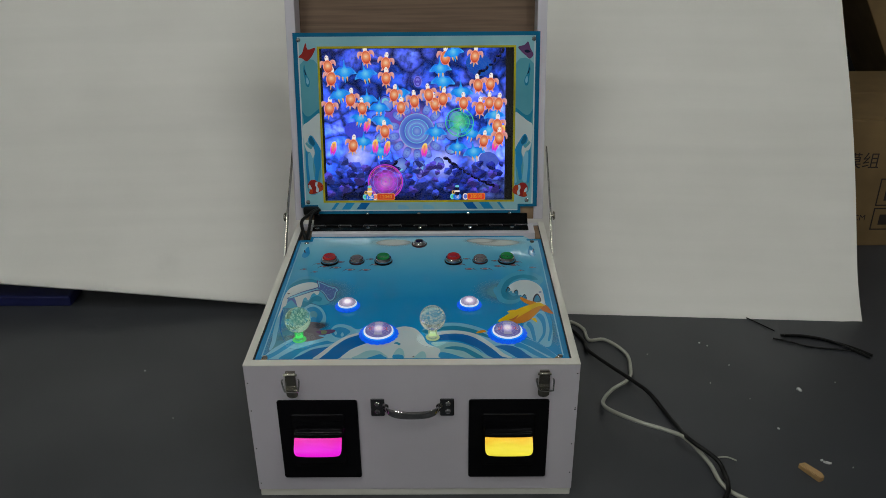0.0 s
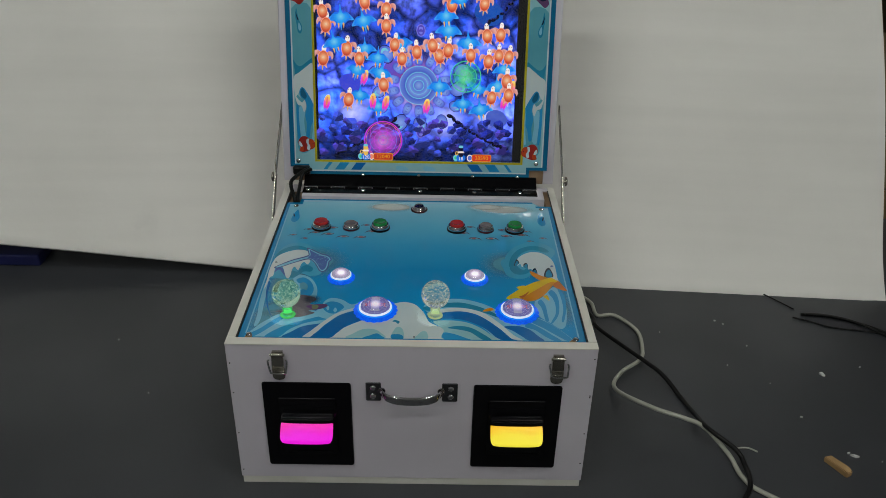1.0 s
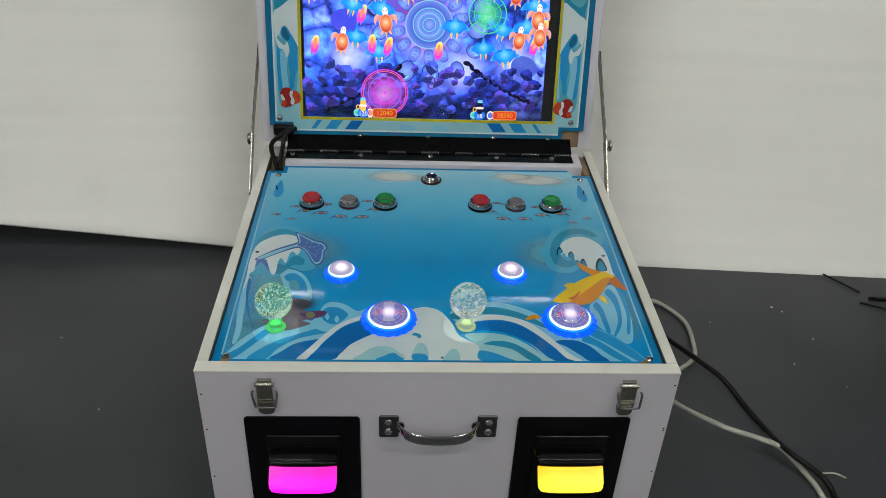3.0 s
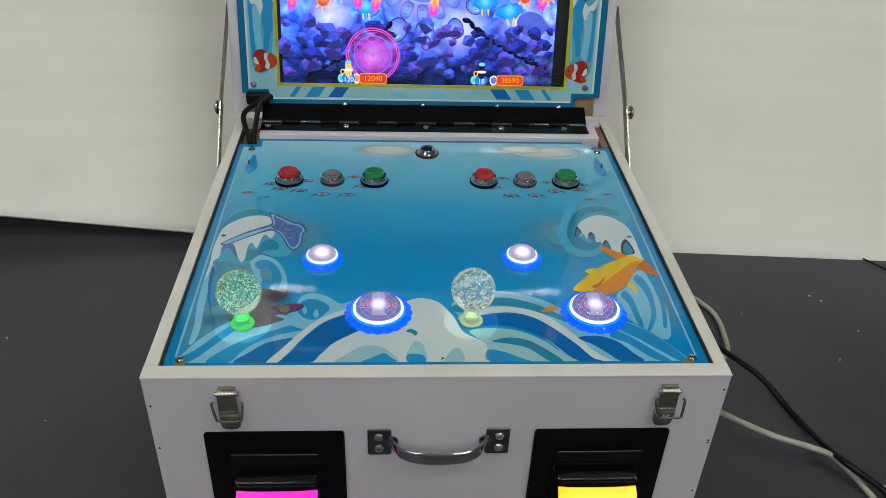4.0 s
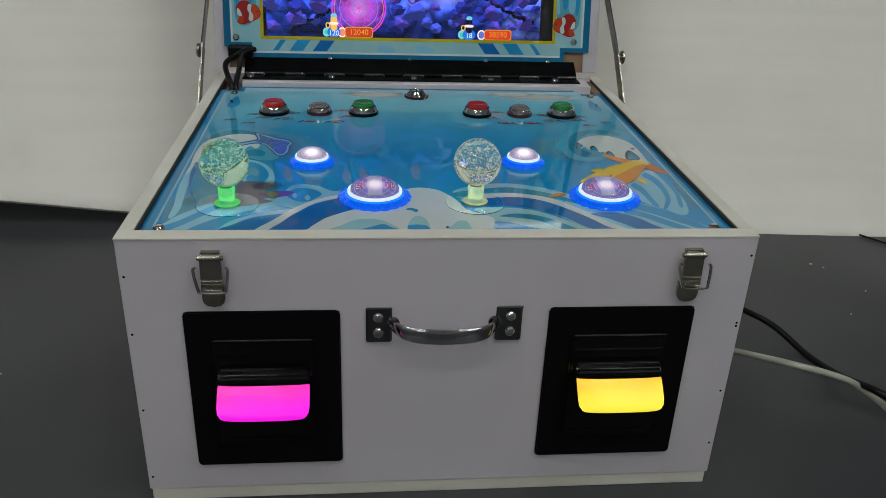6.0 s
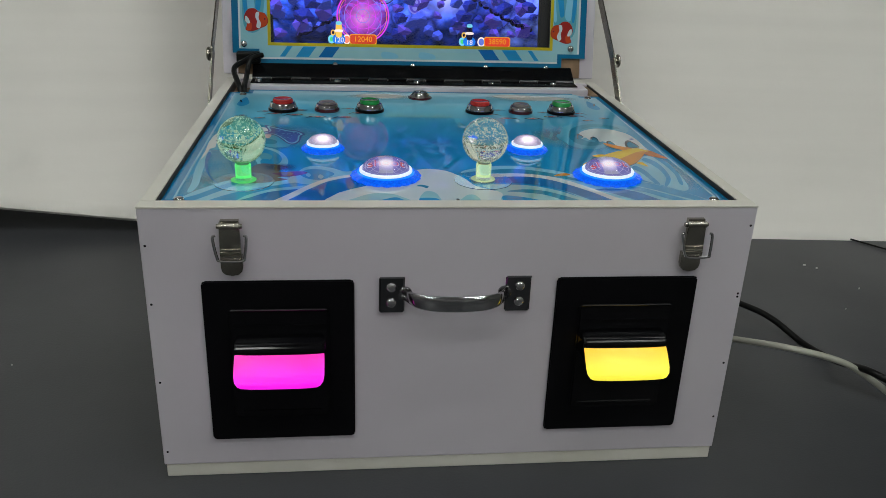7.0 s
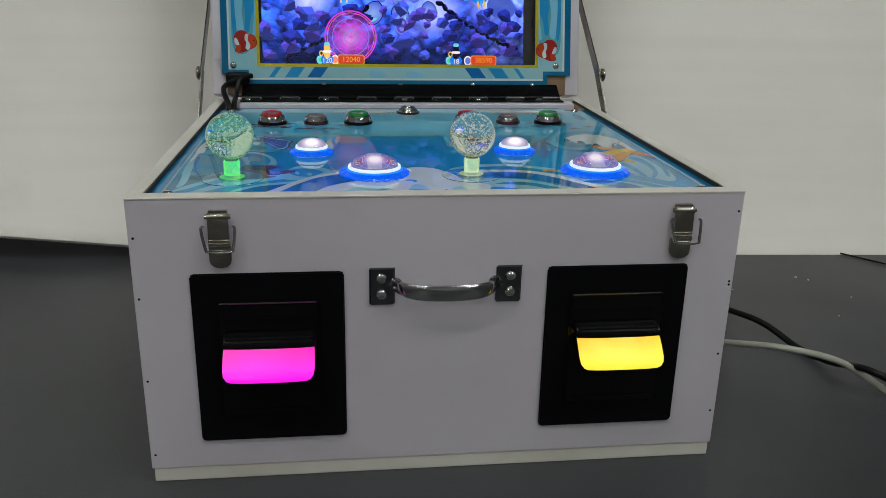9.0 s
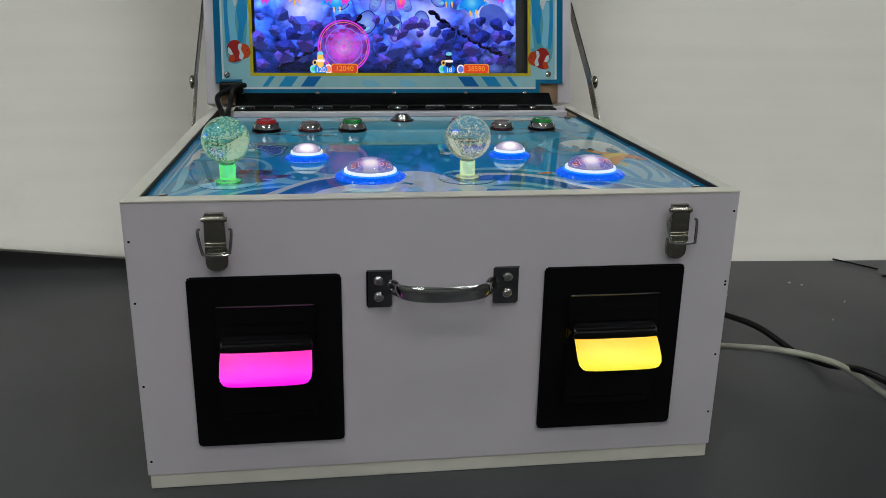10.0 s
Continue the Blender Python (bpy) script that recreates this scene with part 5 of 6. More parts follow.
def spl_rect(x0, x1, v0, v1, r=0.002):
    return [(x0 + r, v0), (x1 - r, v0), (x1, v0 + r), (x1, v1 - r), (x1 - r, v1), (x0 + r, v1), (x0, v1 - r), (x0, v0 + r)]


cannon(-0.098, S_BLUE, S_YEL, "120", "12040", -0.066, S_RED)
cannon(0.077, S_BLUE, S_INK, "18", "38590", 0.115, S_PLATE)

# ---- printed shapes of the control panel ----
def on_panel(name, material, points, layer=1, smooth=True):
    LAYERS[0] += 1
    return part(name, sheet(points, TOP + 0.00005 * layer + 0.0000012 * LAYERS[0], smooth), material, panel)


def art(name, material, points, smooth=True):
    """A printed shape in millimetres; each later one lies over the earlier ones."""
    LAYERS[1] += 1
    return part(name, sheet([(x * 0.001, y * 0.001) for x, y in points], TOP + 0.00003 + 0.000005 * LAYERS[1], smooth), material, panel)


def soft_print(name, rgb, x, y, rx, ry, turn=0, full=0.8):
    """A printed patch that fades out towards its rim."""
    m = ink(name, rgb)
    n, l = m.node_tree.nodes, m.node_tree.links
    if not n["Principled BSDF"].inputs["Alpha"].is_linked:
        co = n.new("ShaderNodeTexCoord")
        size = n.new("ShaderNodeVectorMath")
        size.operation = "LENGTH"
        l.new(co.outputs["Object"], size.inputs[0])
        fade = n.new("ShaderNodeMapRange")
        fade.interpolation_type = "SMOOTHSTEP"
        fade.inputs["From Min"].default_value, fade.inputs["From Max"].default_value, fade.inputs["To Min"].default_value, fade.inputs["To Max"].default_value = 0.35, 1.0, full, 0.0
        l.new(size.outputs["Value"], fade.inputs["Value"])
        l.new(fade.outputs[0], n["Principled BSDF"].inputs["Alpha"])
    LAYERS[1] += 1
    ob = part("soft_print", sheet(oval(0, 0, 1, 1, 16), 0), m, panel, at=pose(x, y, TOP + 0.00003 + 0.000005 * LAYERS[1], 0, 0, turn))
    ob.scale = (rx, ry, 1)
    return ob


INDIGO = ink("ray_outline", (84, 98, 152), (66, 78, 134))
FADED = ink("faded_blue", (96, 164, 184), (80, 150, 174))
MILK = ink("milky_aqua", (158, 204, 210), (136, 190, 200))
HALO = ink("halo_aqua", (76, 168, 202), (62, 160, 198))
OLIVE = ink("fin_olive", (126, 132, 96), (104, 110, 84))
RUSTY = ink("fish_rust_gold", (196, 108, 30), (172, 84, 24))
EDGE_BLUE = ink("edge_blue", (22, 134, 186), (16, 122, 176))
for x0, x1, y0, y1 in ((-0.2365, -0.2285, 0.0155, 0.429), (0.2285, 0.2365, 0.0155, 0.429), (-0.2285, 0.2285, 0.0155, 0.0225), (-0.2125, 0.2025, 0.4395, 0.4445), (-0.2285, -0.2065, 0.4225, 0.429), (0.207, 0.2285, 0.4225, 0.429), (-0.2125, -0.2065, 0.429, 0.4395)):
    on_panel("border_print", EDGE_BLUE, [(x0, y0), (x1, y0), (x1, y1), (x0, y1)], 6, False)
for s in (-1, 1):
    on_panel("border_line", PALE, [(s * 0.2265, 0.030), (s * 0.2285, 0.030), (s * 0.2285, 0.42), (s * 0.2265, 0.42)], 5, False)
    on_panel("drop_print", BLUE, [(s * 0.212, 0.402), (s * 0.207, 0.385), (s * 0.205, 0.368), (s * 0.211, 0.355), (s * 0.218, 0.362), (s * 0.217, 0.382)], 2)
    on_panel("drop_print", NAVY, [(s * 0.2175, 0.388), (s * 0.2145, 0.382), (s * 0.2135, 0.374), (s * 0.2165, 0.380)], 3)
for x, y, rx, ry in ((-0.050, 0.418, 0.050, 0.020), (0.150, 0.415, 0.062, 0.020), (0.118, 0.424, 0.040, 0.014)):
    soft_print("cloud", (236, 234, 226), x, y, rx, ry, 0, 0.7)
for x, y, rx, ry, turn in ((-0.190, 0.155, 0.040, 0.075, 10), (-0.205, 0.075, 0.030, 0.060, -15), (0.205, 0.120, 0.030, 0.075, 12), (0.150, 0.225, 0.060, 0.050, 0), (-0.165, 0.225, 0.070, 0.055, 0)):
    soft_print("wash", (112, 186, 206), x, y, rx, ry, turn, 0.6)
# two flat grey-blue patches, strongest in the middle, left of the panel
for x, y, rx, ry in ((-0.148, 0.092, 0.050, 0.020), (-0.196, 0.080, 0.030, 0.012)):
    soft_print("grey_patch", (72, 92, 108), x, y, rx, ry, 0, 0.35)
art("foam_print", PALE, [(-223.3, 22.7), (-218.6, 42.3), (-206.1, 61.3), (-186.9, 79.6), (-155.8, 89.5), (-131.6, 85.2), (-103, 82.6), (-123, 53), (-140.6, 22.7), (-183.5, 22.7)])
art("wave_print", BLUE, [(-222.8, 29.2), (-210.7, 42.2), (-197, 61.3), (-185.1, 74.7), (-176.7, 79.6), (-183.2, 65.1), (-196.3, 47.4), (-208.1, 31.2), (-217.7, 22.7)])
art("wave_print", BLUE, [(-201.1, 23.2), (-188.3, 40.6), (-172, 53.3), (-151.9, 64.2), (-130.2, 73.7), (-114.7, 68.7), (-129, 64), (-150.7, 56.3), (-169.8, 41.2), (-182, 22.7)])
art("wave_print", DEEP, [(-177.5, 22.7), (-166.9, 35.2), (-153.9, 47.9), (-137.7, 53.9), (-128.7, 54.6), (-138.4, 39.5), (-148.5, 22.7)])
art("foam_print", PALE, [(-223.5, 168.5), (-224.7, 141.3), (-223.7, 106.8), (-220.6, 73.3), (-220.1, 48.3), (-216, 49.8), (-214, 68.5), (-216.1, 98.2), (-217.7, 132), (-217.2, 162.6)])
art("wave_print", DEEP, [(-220.6, 164.6), (-219.1, 133.8), (-212.7, 102.5), (-203.1, 77.3), (-197.2, 66.8), (-205.8, 85.5), (-211.8, 106.8), (-216.2, 132), (-216.9, 158.6)])
art("foam_print", PALE, [(-141.2, 79.4), (-134, 96.2), (-130.9, 110.2), (-125.1, 119.1), (-115.4, 120.9), (-103.1, 115.5), (-90.4, 104.8), (-76.1, 110.1), (-70.5, 96), (-88.9, 84.2), (-106.4, 69.5), (-120, 66.4)])
art("wave_print", BLUE, [(-131.1, 96.2), (-127.6, 107.5), (-120.3, 111.9), (-109.3, 109.2), (-100.6, 98.7), (-104.6, 89.3), (-112.3, 81), (-122.9, 83.5)])
art("bubble_print", PALE, [(-123.9, 100.5), (-121.3, 94.5), (-122.6, 88.5), (-125.6, 94.5)])
art("bubble_print", PALE, [(-112.9, 96.2), (-109.8, 89.3), (-112.1, 83.5), (-115, 89.4)])
art("foam_print", PALE, [(-186.3, 178.8), (-174.7, 185.1), (-158.5, 174.9), (-147.3, 152.9), (-143.6, 129.2), (-147.9, 113.7), (-159, 110.2), (-168.2, 119.1), (-175.1, 143.2)])
art("wave_print", BLUE, [(-179.7, 170.7), (-169.3, 176.9), (-157.1, 164.7), (-150.3, 145.2), (-151.9, 128.3), (-159, 122.8), (-166.7, 128.3), (-162.2, 137.6), (-159.9, 149), (-166.5, 158.8), (-175, 160.7)])
art("foam_print", FADED, [(-172.6, 158.7), (-167.1, 162.7), (-160.8, 154.8), (-160.1, 143.3), (-165.5, 139.5), (-170.7, 147.1)])
art("wave_print", BLUE, [(-167.1, 143.3), (-161.8, 141.4), (-158.4, 132), (-161.2, 124.6), (-167.7, 128.3), (-169.2, 137.6)])
art("fish_print", MUD, [(-197, 83.8), (-184.1, 89.6), (-174.9, 101.5), (-174.7, 117.4), (-167.7, 128.3), (-151.4, 124.6), (-142.4, 116.4), (-150.5, 104.9), (-137.5, 101.4), (-140.8, 90.3), (-149.8, 87), (-140.6, 81.9), (-149.1, 76.2), (-158.6, 71.4), (-169.4, 69.8), (-178.3, 78)])
art("fish_print", PLUM, [(-155.4, 98.9), (-148.1, 101.4), (-140.7, 104), (-129.3, 104.9), (-124.5, 101.4), (-129, 94.5), (-138.9, 90.3), (-146.6, 91.2)])
art("fish_print", OLIVE, [(-147.1, 101.4), (-140.5, 102.3), (-137.1, 97.9), (-139.6, 92), (-145.4, 92.8)])
art("foam_print", CREAM, [(-113.6, 22.7), (-95.2, 46.7), (-68.9, 66.9), (-46.8, 80.7), (-35.6, 102.9), (-21.9, 111.8), (-10.9, 112.7), (2.8, 105.5), (14.7, 84.7), (22.2, 63.2), (36.5, 52), (42.5, 45.7), (42.6, 22.7)])
art("foam_print", MILK, [(-89.2, 22.7), (-82.3, 32.4), (-69.5, 43.5), (-54.1, 44.1), (-43.9, 35.8), (-39.1, 22.7)])
art("wave_print", BLUE, [(-67.3, 22.7), (-58.9, 29.2), (-49.3, 34.3), (-43.3, 29.1), (-39.1, 22.7)])
art("wave_print", TEAL, [(-29.6, 63.5), (-25.8, 67.5), (-19.3, 63.4), (-21.2, 57.9), (-24.9, 61.9)])
art("foam_print", MILK, [(-29.4, 31.9), (-23.1, 49.3), (-15.7, 47.7), (-12.2, 34.8), (-13, 22.7), (-28.5, 22.7)])
art("wave_print", BLUE, [(-29.4, 31.2), (-22.2, 33.3), (-14.6, 31.1), (-13.4, 22.7), (-27.6, 22.7)])
art("foam_print", MILK, [(3, 22.7), (6.7, 31.6), (12.6, 40.6), (18.9, 39), (20.4, 22.7)])
art("wave_print", DEEP, [(-141.4, 22.7), (-133, 32.8), (-122, 52.2), (-106.9, 74.4), (-89.1, 86.7), (-70.4, 94.3), (-41.4, 94.2), (-47.7, 79), (-68.9, 66.9), (-91, 52), (-104.6, 32.5), (-112.7, 22.7)])
art("foam_print", CREAM, [(-150, 22.7), (-139.3, 39.5), (-125.8, 60.8), (-111.6, 79.3), (-96.1, 91), (-76.5, 99.5), (-76.2, 94.3), (-94.2, 85.1), (-108.7, 73.6), (-122.6, 53), (-133.9, 32.8), (-140.5, 22.7)])
art("foam_print", PALE, [(13.5, 101), (28.2, 115.3), (54.2, 123.6), (79.4, 120.8), (107.8, 106.2), (128.9, 83.4), (147.6, 55.2), (157.8, 22.7), (116.5, 22.7), (99, 49.2), (64.8, 80.2), (28.9, 78.7)])
art("wave_print", TEAL, [(12.4, 99.3), (32.8, 108.1), (63.4, 114.4), (87.8, 107.1), (107, 94.7), (126.5, 75.8), (118, 77.5), (100.2, 88.6), (76.8, 99.1), (47.2, 101), (21.8, 90.6)])
art("foam_print", CREAM, [(19.6, 85.5), (37.8, 94.9), (58, 100.1), (79.6, 97.4), (100.9, 86.9), (121.2, 62.6), (138.6, 35.1), (151, 22.7), (140.1, 22.7), (128.3, 34.4), (110.1, 59.5), (88.9, 78.5), (65.4, 86.2), (26, 78.7)])
art("wave_print", DEEP, [(20.2, 78.8), (41.1, 87.1), (66, 91.3), (86.9, 85.2), (104.2, 70.1), (123, 45.9), (134.3, 27.6), (142.8, 22.7), (123.8, 22.7), (115.4, 27.7), (99.1, 50), (77.6, 66.1), (57.2, 72), (25.5, 70.5)])
art("foam_print", MILK, [(27.9, 64), (52, 67.9), (74.5, 63.7), (94.4, 50), (110, 30.8), (115.6, 22.7), (43.6, 22.7), (42.4, 45)])
art("wave_print", TEAL, [(47.5, 49.6), (62.1, 55), (80.4, 50.9), (97.8, 35.4), (107.7, 22.7), (95, 23.5), (79, 40.1), (61.1, 46.4)])
art("wave_print", BLUE, [(42.3, 38.1), (56.3, 35.7), (73.5, 25.9), (77.7, 22.7), (43.6, 22.7)])
art("foam_print", PALE, [(123.9, 66.7), (151.1, 71.5), (176.7, 76.4), (192.9, 63.1), (209.3, 42.2), (221.6, 22.7), (221.3, 22.7), (157.2, 22.7), (143.9, 38.1)])
art("wave_print", DEEP, [(126.5, 54.6), (146, 56.9), (161.5, 48.8), (173.4, 31.8), (179.3, 22.7), (159.2, 22.7), (150.1, 32), (138.7, 44.3)])
art("wave_print", BLUE, [(162.3, 64.9), (175.4, 55.1), (190.9, 37.7), (203.8, 22.7), (194, 22.7), (182.7, 31.7), (169.6, 47.2), (156.2, 55.2)])
art("wave_print", BLUE, [(171.2, 78.1), (189.7, 65.5), (207.1, 44.6), (218.8, 23.9), (211.4, 22.7), (196.4, 36.9), (181.5, 52.6), (166.5, 66.5)])
art("foam_print", PALE, [(206.7, 159.7), (215.5, 147.6), (219.8, 116.9), (218.8, 88.2), (213, 58.1), (204.3, 51.7), (193.4, 64.7), (179, 81.5), (174.7, 106), (177.1, 120.7), (188.1, 132)])
art("wave_print", BLUE, [(204.7, 151.6), (210.7, 137.8), (211, 113.3), (206.5, 85.7), (196.5, 65.5), (193.8, 66.3), (202.7, 88.3), (205.1, 110.5), (203.2, 129.2), (198.4, 143.7)])
art("wave_print", BLUE, [(185.5, 125.4), (190.4, 111.4), (191.1, 88.3), (191.2, 71.3), (187.1, 68.8), (185.6, 84), (184, 104.2), (179.9, 117)])
art("wave_print", BLUE, [(213.2, 159.7), (220.8, 139.8), (220.3, 105.9), (212.9, 71.2), (209.4, 71.2), (215.2, 100.6), (215.5, 132)])
art("foam_print", HALO, [(-221.7, 174.6), (-222.6, 204), (-221.8, 249.4), (-209.9, 276.4), (-190.4, 284.3), (-172.4, 271.9), (-160.6, 235.9), (-145, 191.6), (-159.4, 181), (-176.1, 187.2), (-188.6, 168.7), (-204.8, 172.6)])
art("wave_print", TEAL, [(-223.5, 235.3), (-219.4, 254.2), (-208.3, 267.7), (-193.4, 274.1), (-177.4, 266.8), (-177, 257.1), (-192.5, 261.8), (-208, 253.1), (-216.2, 237.7)])
art("wave_print", TEAL, [(-195, 180.9), (-190.2, 195.6), (-181.4, 193.5), (-176.3, 208.7), (-168.3, 213.1), (-159.5, 204.4), (-161.2, 193.6), (-171.8, 193.6), (-178.6, 183), (-186.6, 174.7)])
art("foam_print", CREAM, [(-223.7, 141.3), (-224, 170.6), (-225.3, 201.8), (-221.3, 235.3), (-206.9, 253.1), (-188.9, 260.6), (-174.6, 255.9), (-170.1, 240.5), (-166.7, 224.3), (-169.7, 215.3), (-175.1, 222), (-178.8, 217.5), (-181.5, 197.8), (-187.9, 207.5), (-190.9, 199.9), (-190.8, 180.9), (-193, 172.7), (-197.9, 179.8), (-205.5, 204.1), (-211.3, 206.2), (-216.6, 206.2), (-217.2, 193.3), (-216.8, 180.8), (-220.7, 174.6), (-221.4, 158.6)])
art("wave_print", SLATE, [(-215.9, 189.1), (-215.5, 203), (-210, 205.2), (-204.7, 199.8), (-197.7, 178.8), (-202, 185), (-209.6, 197.6), (-213.4, 195.5)])
art("eye_print", NAVY, [(-221.6, 220.5), (-219.4, 222.8), (-216.2, 220.6), (-218.5, 218.3)])
art("fish_print", INDIGO, [(-218.8, 206.2), (-196.8, 227.5), (-174.7, 241.6), (-172.3, 247.5), (-177.4, 266.8), (-167.5, 262), (-151.1, 248.9), (-141.1, 245.4), (-133.4, 231.5), (-136.3, 223.4), (-136.2, 207.8), (-140.6, 194.8), (-148.2, 195.8), (-155.7, 212.1), (-162.3, 224.4), (-171.9, 230), (-192.9, 217.4), (-212.8, 203)])
art("fish_print", PALE, [(-215.9, 207.8), (-195.3, 225.2), (-173.7, 238.1), (-170.2, 245.2), (-174.5, 263.2), (-167, 258.4), (-151.3, 245.9), (-141.8, 241.9), (-135.6, 231.5), (-138.1, 224.6), (-138, 208.9), (-141.4, 197.5), (-147.4, 198), (-154.9, 214.3), (-162.1, 227.2), (-172.4, 233.5), (-193.2, 219.6), (-212.7, 205.1)])
art("fish_print", SLATE, [(-171.8, 236.9), (-168.4, 244), (-171.7, 259.5), (-166.6, 255.4), (-151.4, 243), (-142.6, 239.5), (-137.8, 231.4), (-139.8, 224.6), (-139.7, 210), (-142.4, 200.7), (-147.2, 200.7), (-154, 215.4), (-161.9, 229.5)])
art("foam_print", HALO, [(136.8, 206.3), (138.8, 238.5), (151.3, 270.6), (170.9, 291.6), (195.5, 297.3), (214.9, 284.3), (221, 258.8), (177, 193.2), (158.1, 182.4), (142.7, 188.7)])
art("wave_print", TEAL, [(145.2, 215.3), (148.5, 241), (157.2, 263.2), (170.9, 278.6), (189.3, 285.3), (206.3, 279), (213.1, 266.3), (203.2, 264.9), (187.8, 272.3), (173.3, 265.8), (162.6, 250.8), (157.3, 231.6), (159.3, 217.7), (166.7, 208.7), (173.8, 215.5), (178.7, 206.5), (166.3, 195.4), (152.1, 197.5)])
art("foam_print", CREAM, [(159.7, 241.1), (169.5, 255.8), (183.9, 264.7), (199, 262.4), (210.6, 250.1), (216.3, 234.5), (217.5, 211.3), (217, 186.9), (218.7, 172.1), (213.1, 180.5), (205.3, 184.7), (192.4, 186.8), (183.8, 193.3), (179.7, 211), (174.5, 211), (175.3, 225.9), (171.2, 228.2), (165.6, 217.7), (163.4, 227), (158.5, 222.3)])
art("foam_print", HALO, [(132.6, 229.1), (137.4, 240.9), (142.8, 235), (142.6, 223.3), (146.3, 215.3), (143.4, 205.2), (136.4, 210.7)])
art("wave_print", NAVY, [(197.4, 189), (200.4, 206.6), (206.8, 216.9), (210.4, 207.8), (211.6, 192.3), (207.2, 188)])
art("wave_print", TEAL, [(199.7, 190.3), (202, 203.3), (206.6, 210.9), (209.1, 204.2), (210, 192.8), (206.8, 189.6)])
art("wave_print", NAVY, [(180.7, 207.6), (186.1, 214.5), (187.8, 198.8), (182.9, 194.4)])
art("wave_print", TEAL, [(181.8, 205.1), (185.8, 210.1), (186.9, 198.5), (183.4, 195.3)])
art("wave_print", NAVY, [(153.3, 222.3), (158.5, 241.1), (162.3, 230.5), (158.1, 223.4)])
art("wave_print", TEAL, [(154.7, 222.4), (158.6, 236.3), (161.3, 228.5), (158.2, 223.3)])
art("wave_print", NAVY, [(168.1, 224.7), (173.4, 230.6), (174.6, 216.7), (169.8, 215.5)])
art("wave_print", TEAL, [(169.2, 222.3), (173, 226.6), (173.8, 216.4), (170.3, 215.5)])
art("eye_print", SLATE, [(209.6, 221.5), (213.1, 223.9), (215.4, 221.6), (212, 219.2)])
art("fish_print", AMBER, [(176.8, 205.4), (181.4, 203.2), (191.6, 193.3), (202.2, 185.8), (193.5, 177.2), (184.1, 184.6), (177.5, 195.4)])
art("fish_print", GOLD, [(152.2, 157.5), (159.7, 162.6), (166, 161.6), (157.6, 152.5)])
art("fish_print", GOLD, [(189.6, 133.9), (196.2, 136.8), (197.8, 122.5), (193, 128.2)])
art("fish_print", RUSTY, [(209.2, 178.4), (217.8, 177.3), (223.1, 163.8), (226.8, 149.6), (217.1, 153.6), (208.6, 162.7)])
art("fish_print", GOLD, [(134.7, 126.3), (147.4, 143.6), (162.1, 158.5), (178.5, 171.9), (191.8, 179.3), (203.8, 185.8), (209.7, 184.8), (215.9, 176.3), (209.6, 171), (200.9, 153.6), (191.6, 137.8), (178, 124.4), (165.7, 120.7), (151.6, 122.6)])
art("fish_print", AMBER, [(152.6, 122.6), (166.1, 136.8), (185.2, 155.6), (202.1, 172), (211.5, 174.2), (201.4, 153.6), (191.6, 137.8), (177.8, 123.5), (164.5, 119.8)])
art("fish_print", RUSTY, [(153.5, 132), (160.8, 136.8), (170.5, 147.6), (164.8, 135.9), (158.2, 129.2)])
art("fish_print", AMBER, [(98.2, 92.1), (104.7, 99.1), (112, 100.8), (114.1, 95.5), (105.6, 92.1)])
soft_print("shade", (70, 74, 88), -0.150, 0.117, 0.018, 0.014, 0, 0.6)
spot_rng = random.Random(5)
for k in range(34):
    u, w = spot_rng.uniform(-0.013, 0.013), spot_rng.uniform(-0.013, 0.013)
    on_panel("spot_print", PALE, oval(-0.1525 + u * 0.75 + w * 0.25, 0.2290 + w - u * 0.45, 0.0006, 0.0007, 6), 9)
TAN_PRINT = ink("bare_wood", (150, 128, 92), (128, 104, 70))
on_panel("bare_patch", TAN_PRINT, [(-0.2275, 0.0157), (-0.2185, 0.0157), (-0.2175, 0.0262), (-0.2268, 0.0262)], 8, False)
on_panel("bare_patch", TAN_PRINT, [(0.2085, 0.0157), (0.2175, 0.0157), (0.2275, 0.0262), (0.2180, 0.0262)], 8, False)
MINNOW = ink("minnow_plum", (92, 58, 78), (66, 44, 66))
MINNOW_PINK = ink("minnow_pink", (176, 112, 112), (150, 90, 96))
MINNOW_GREY = ink("minnow_grey", (150, 184, 196), (120, 160, 178))
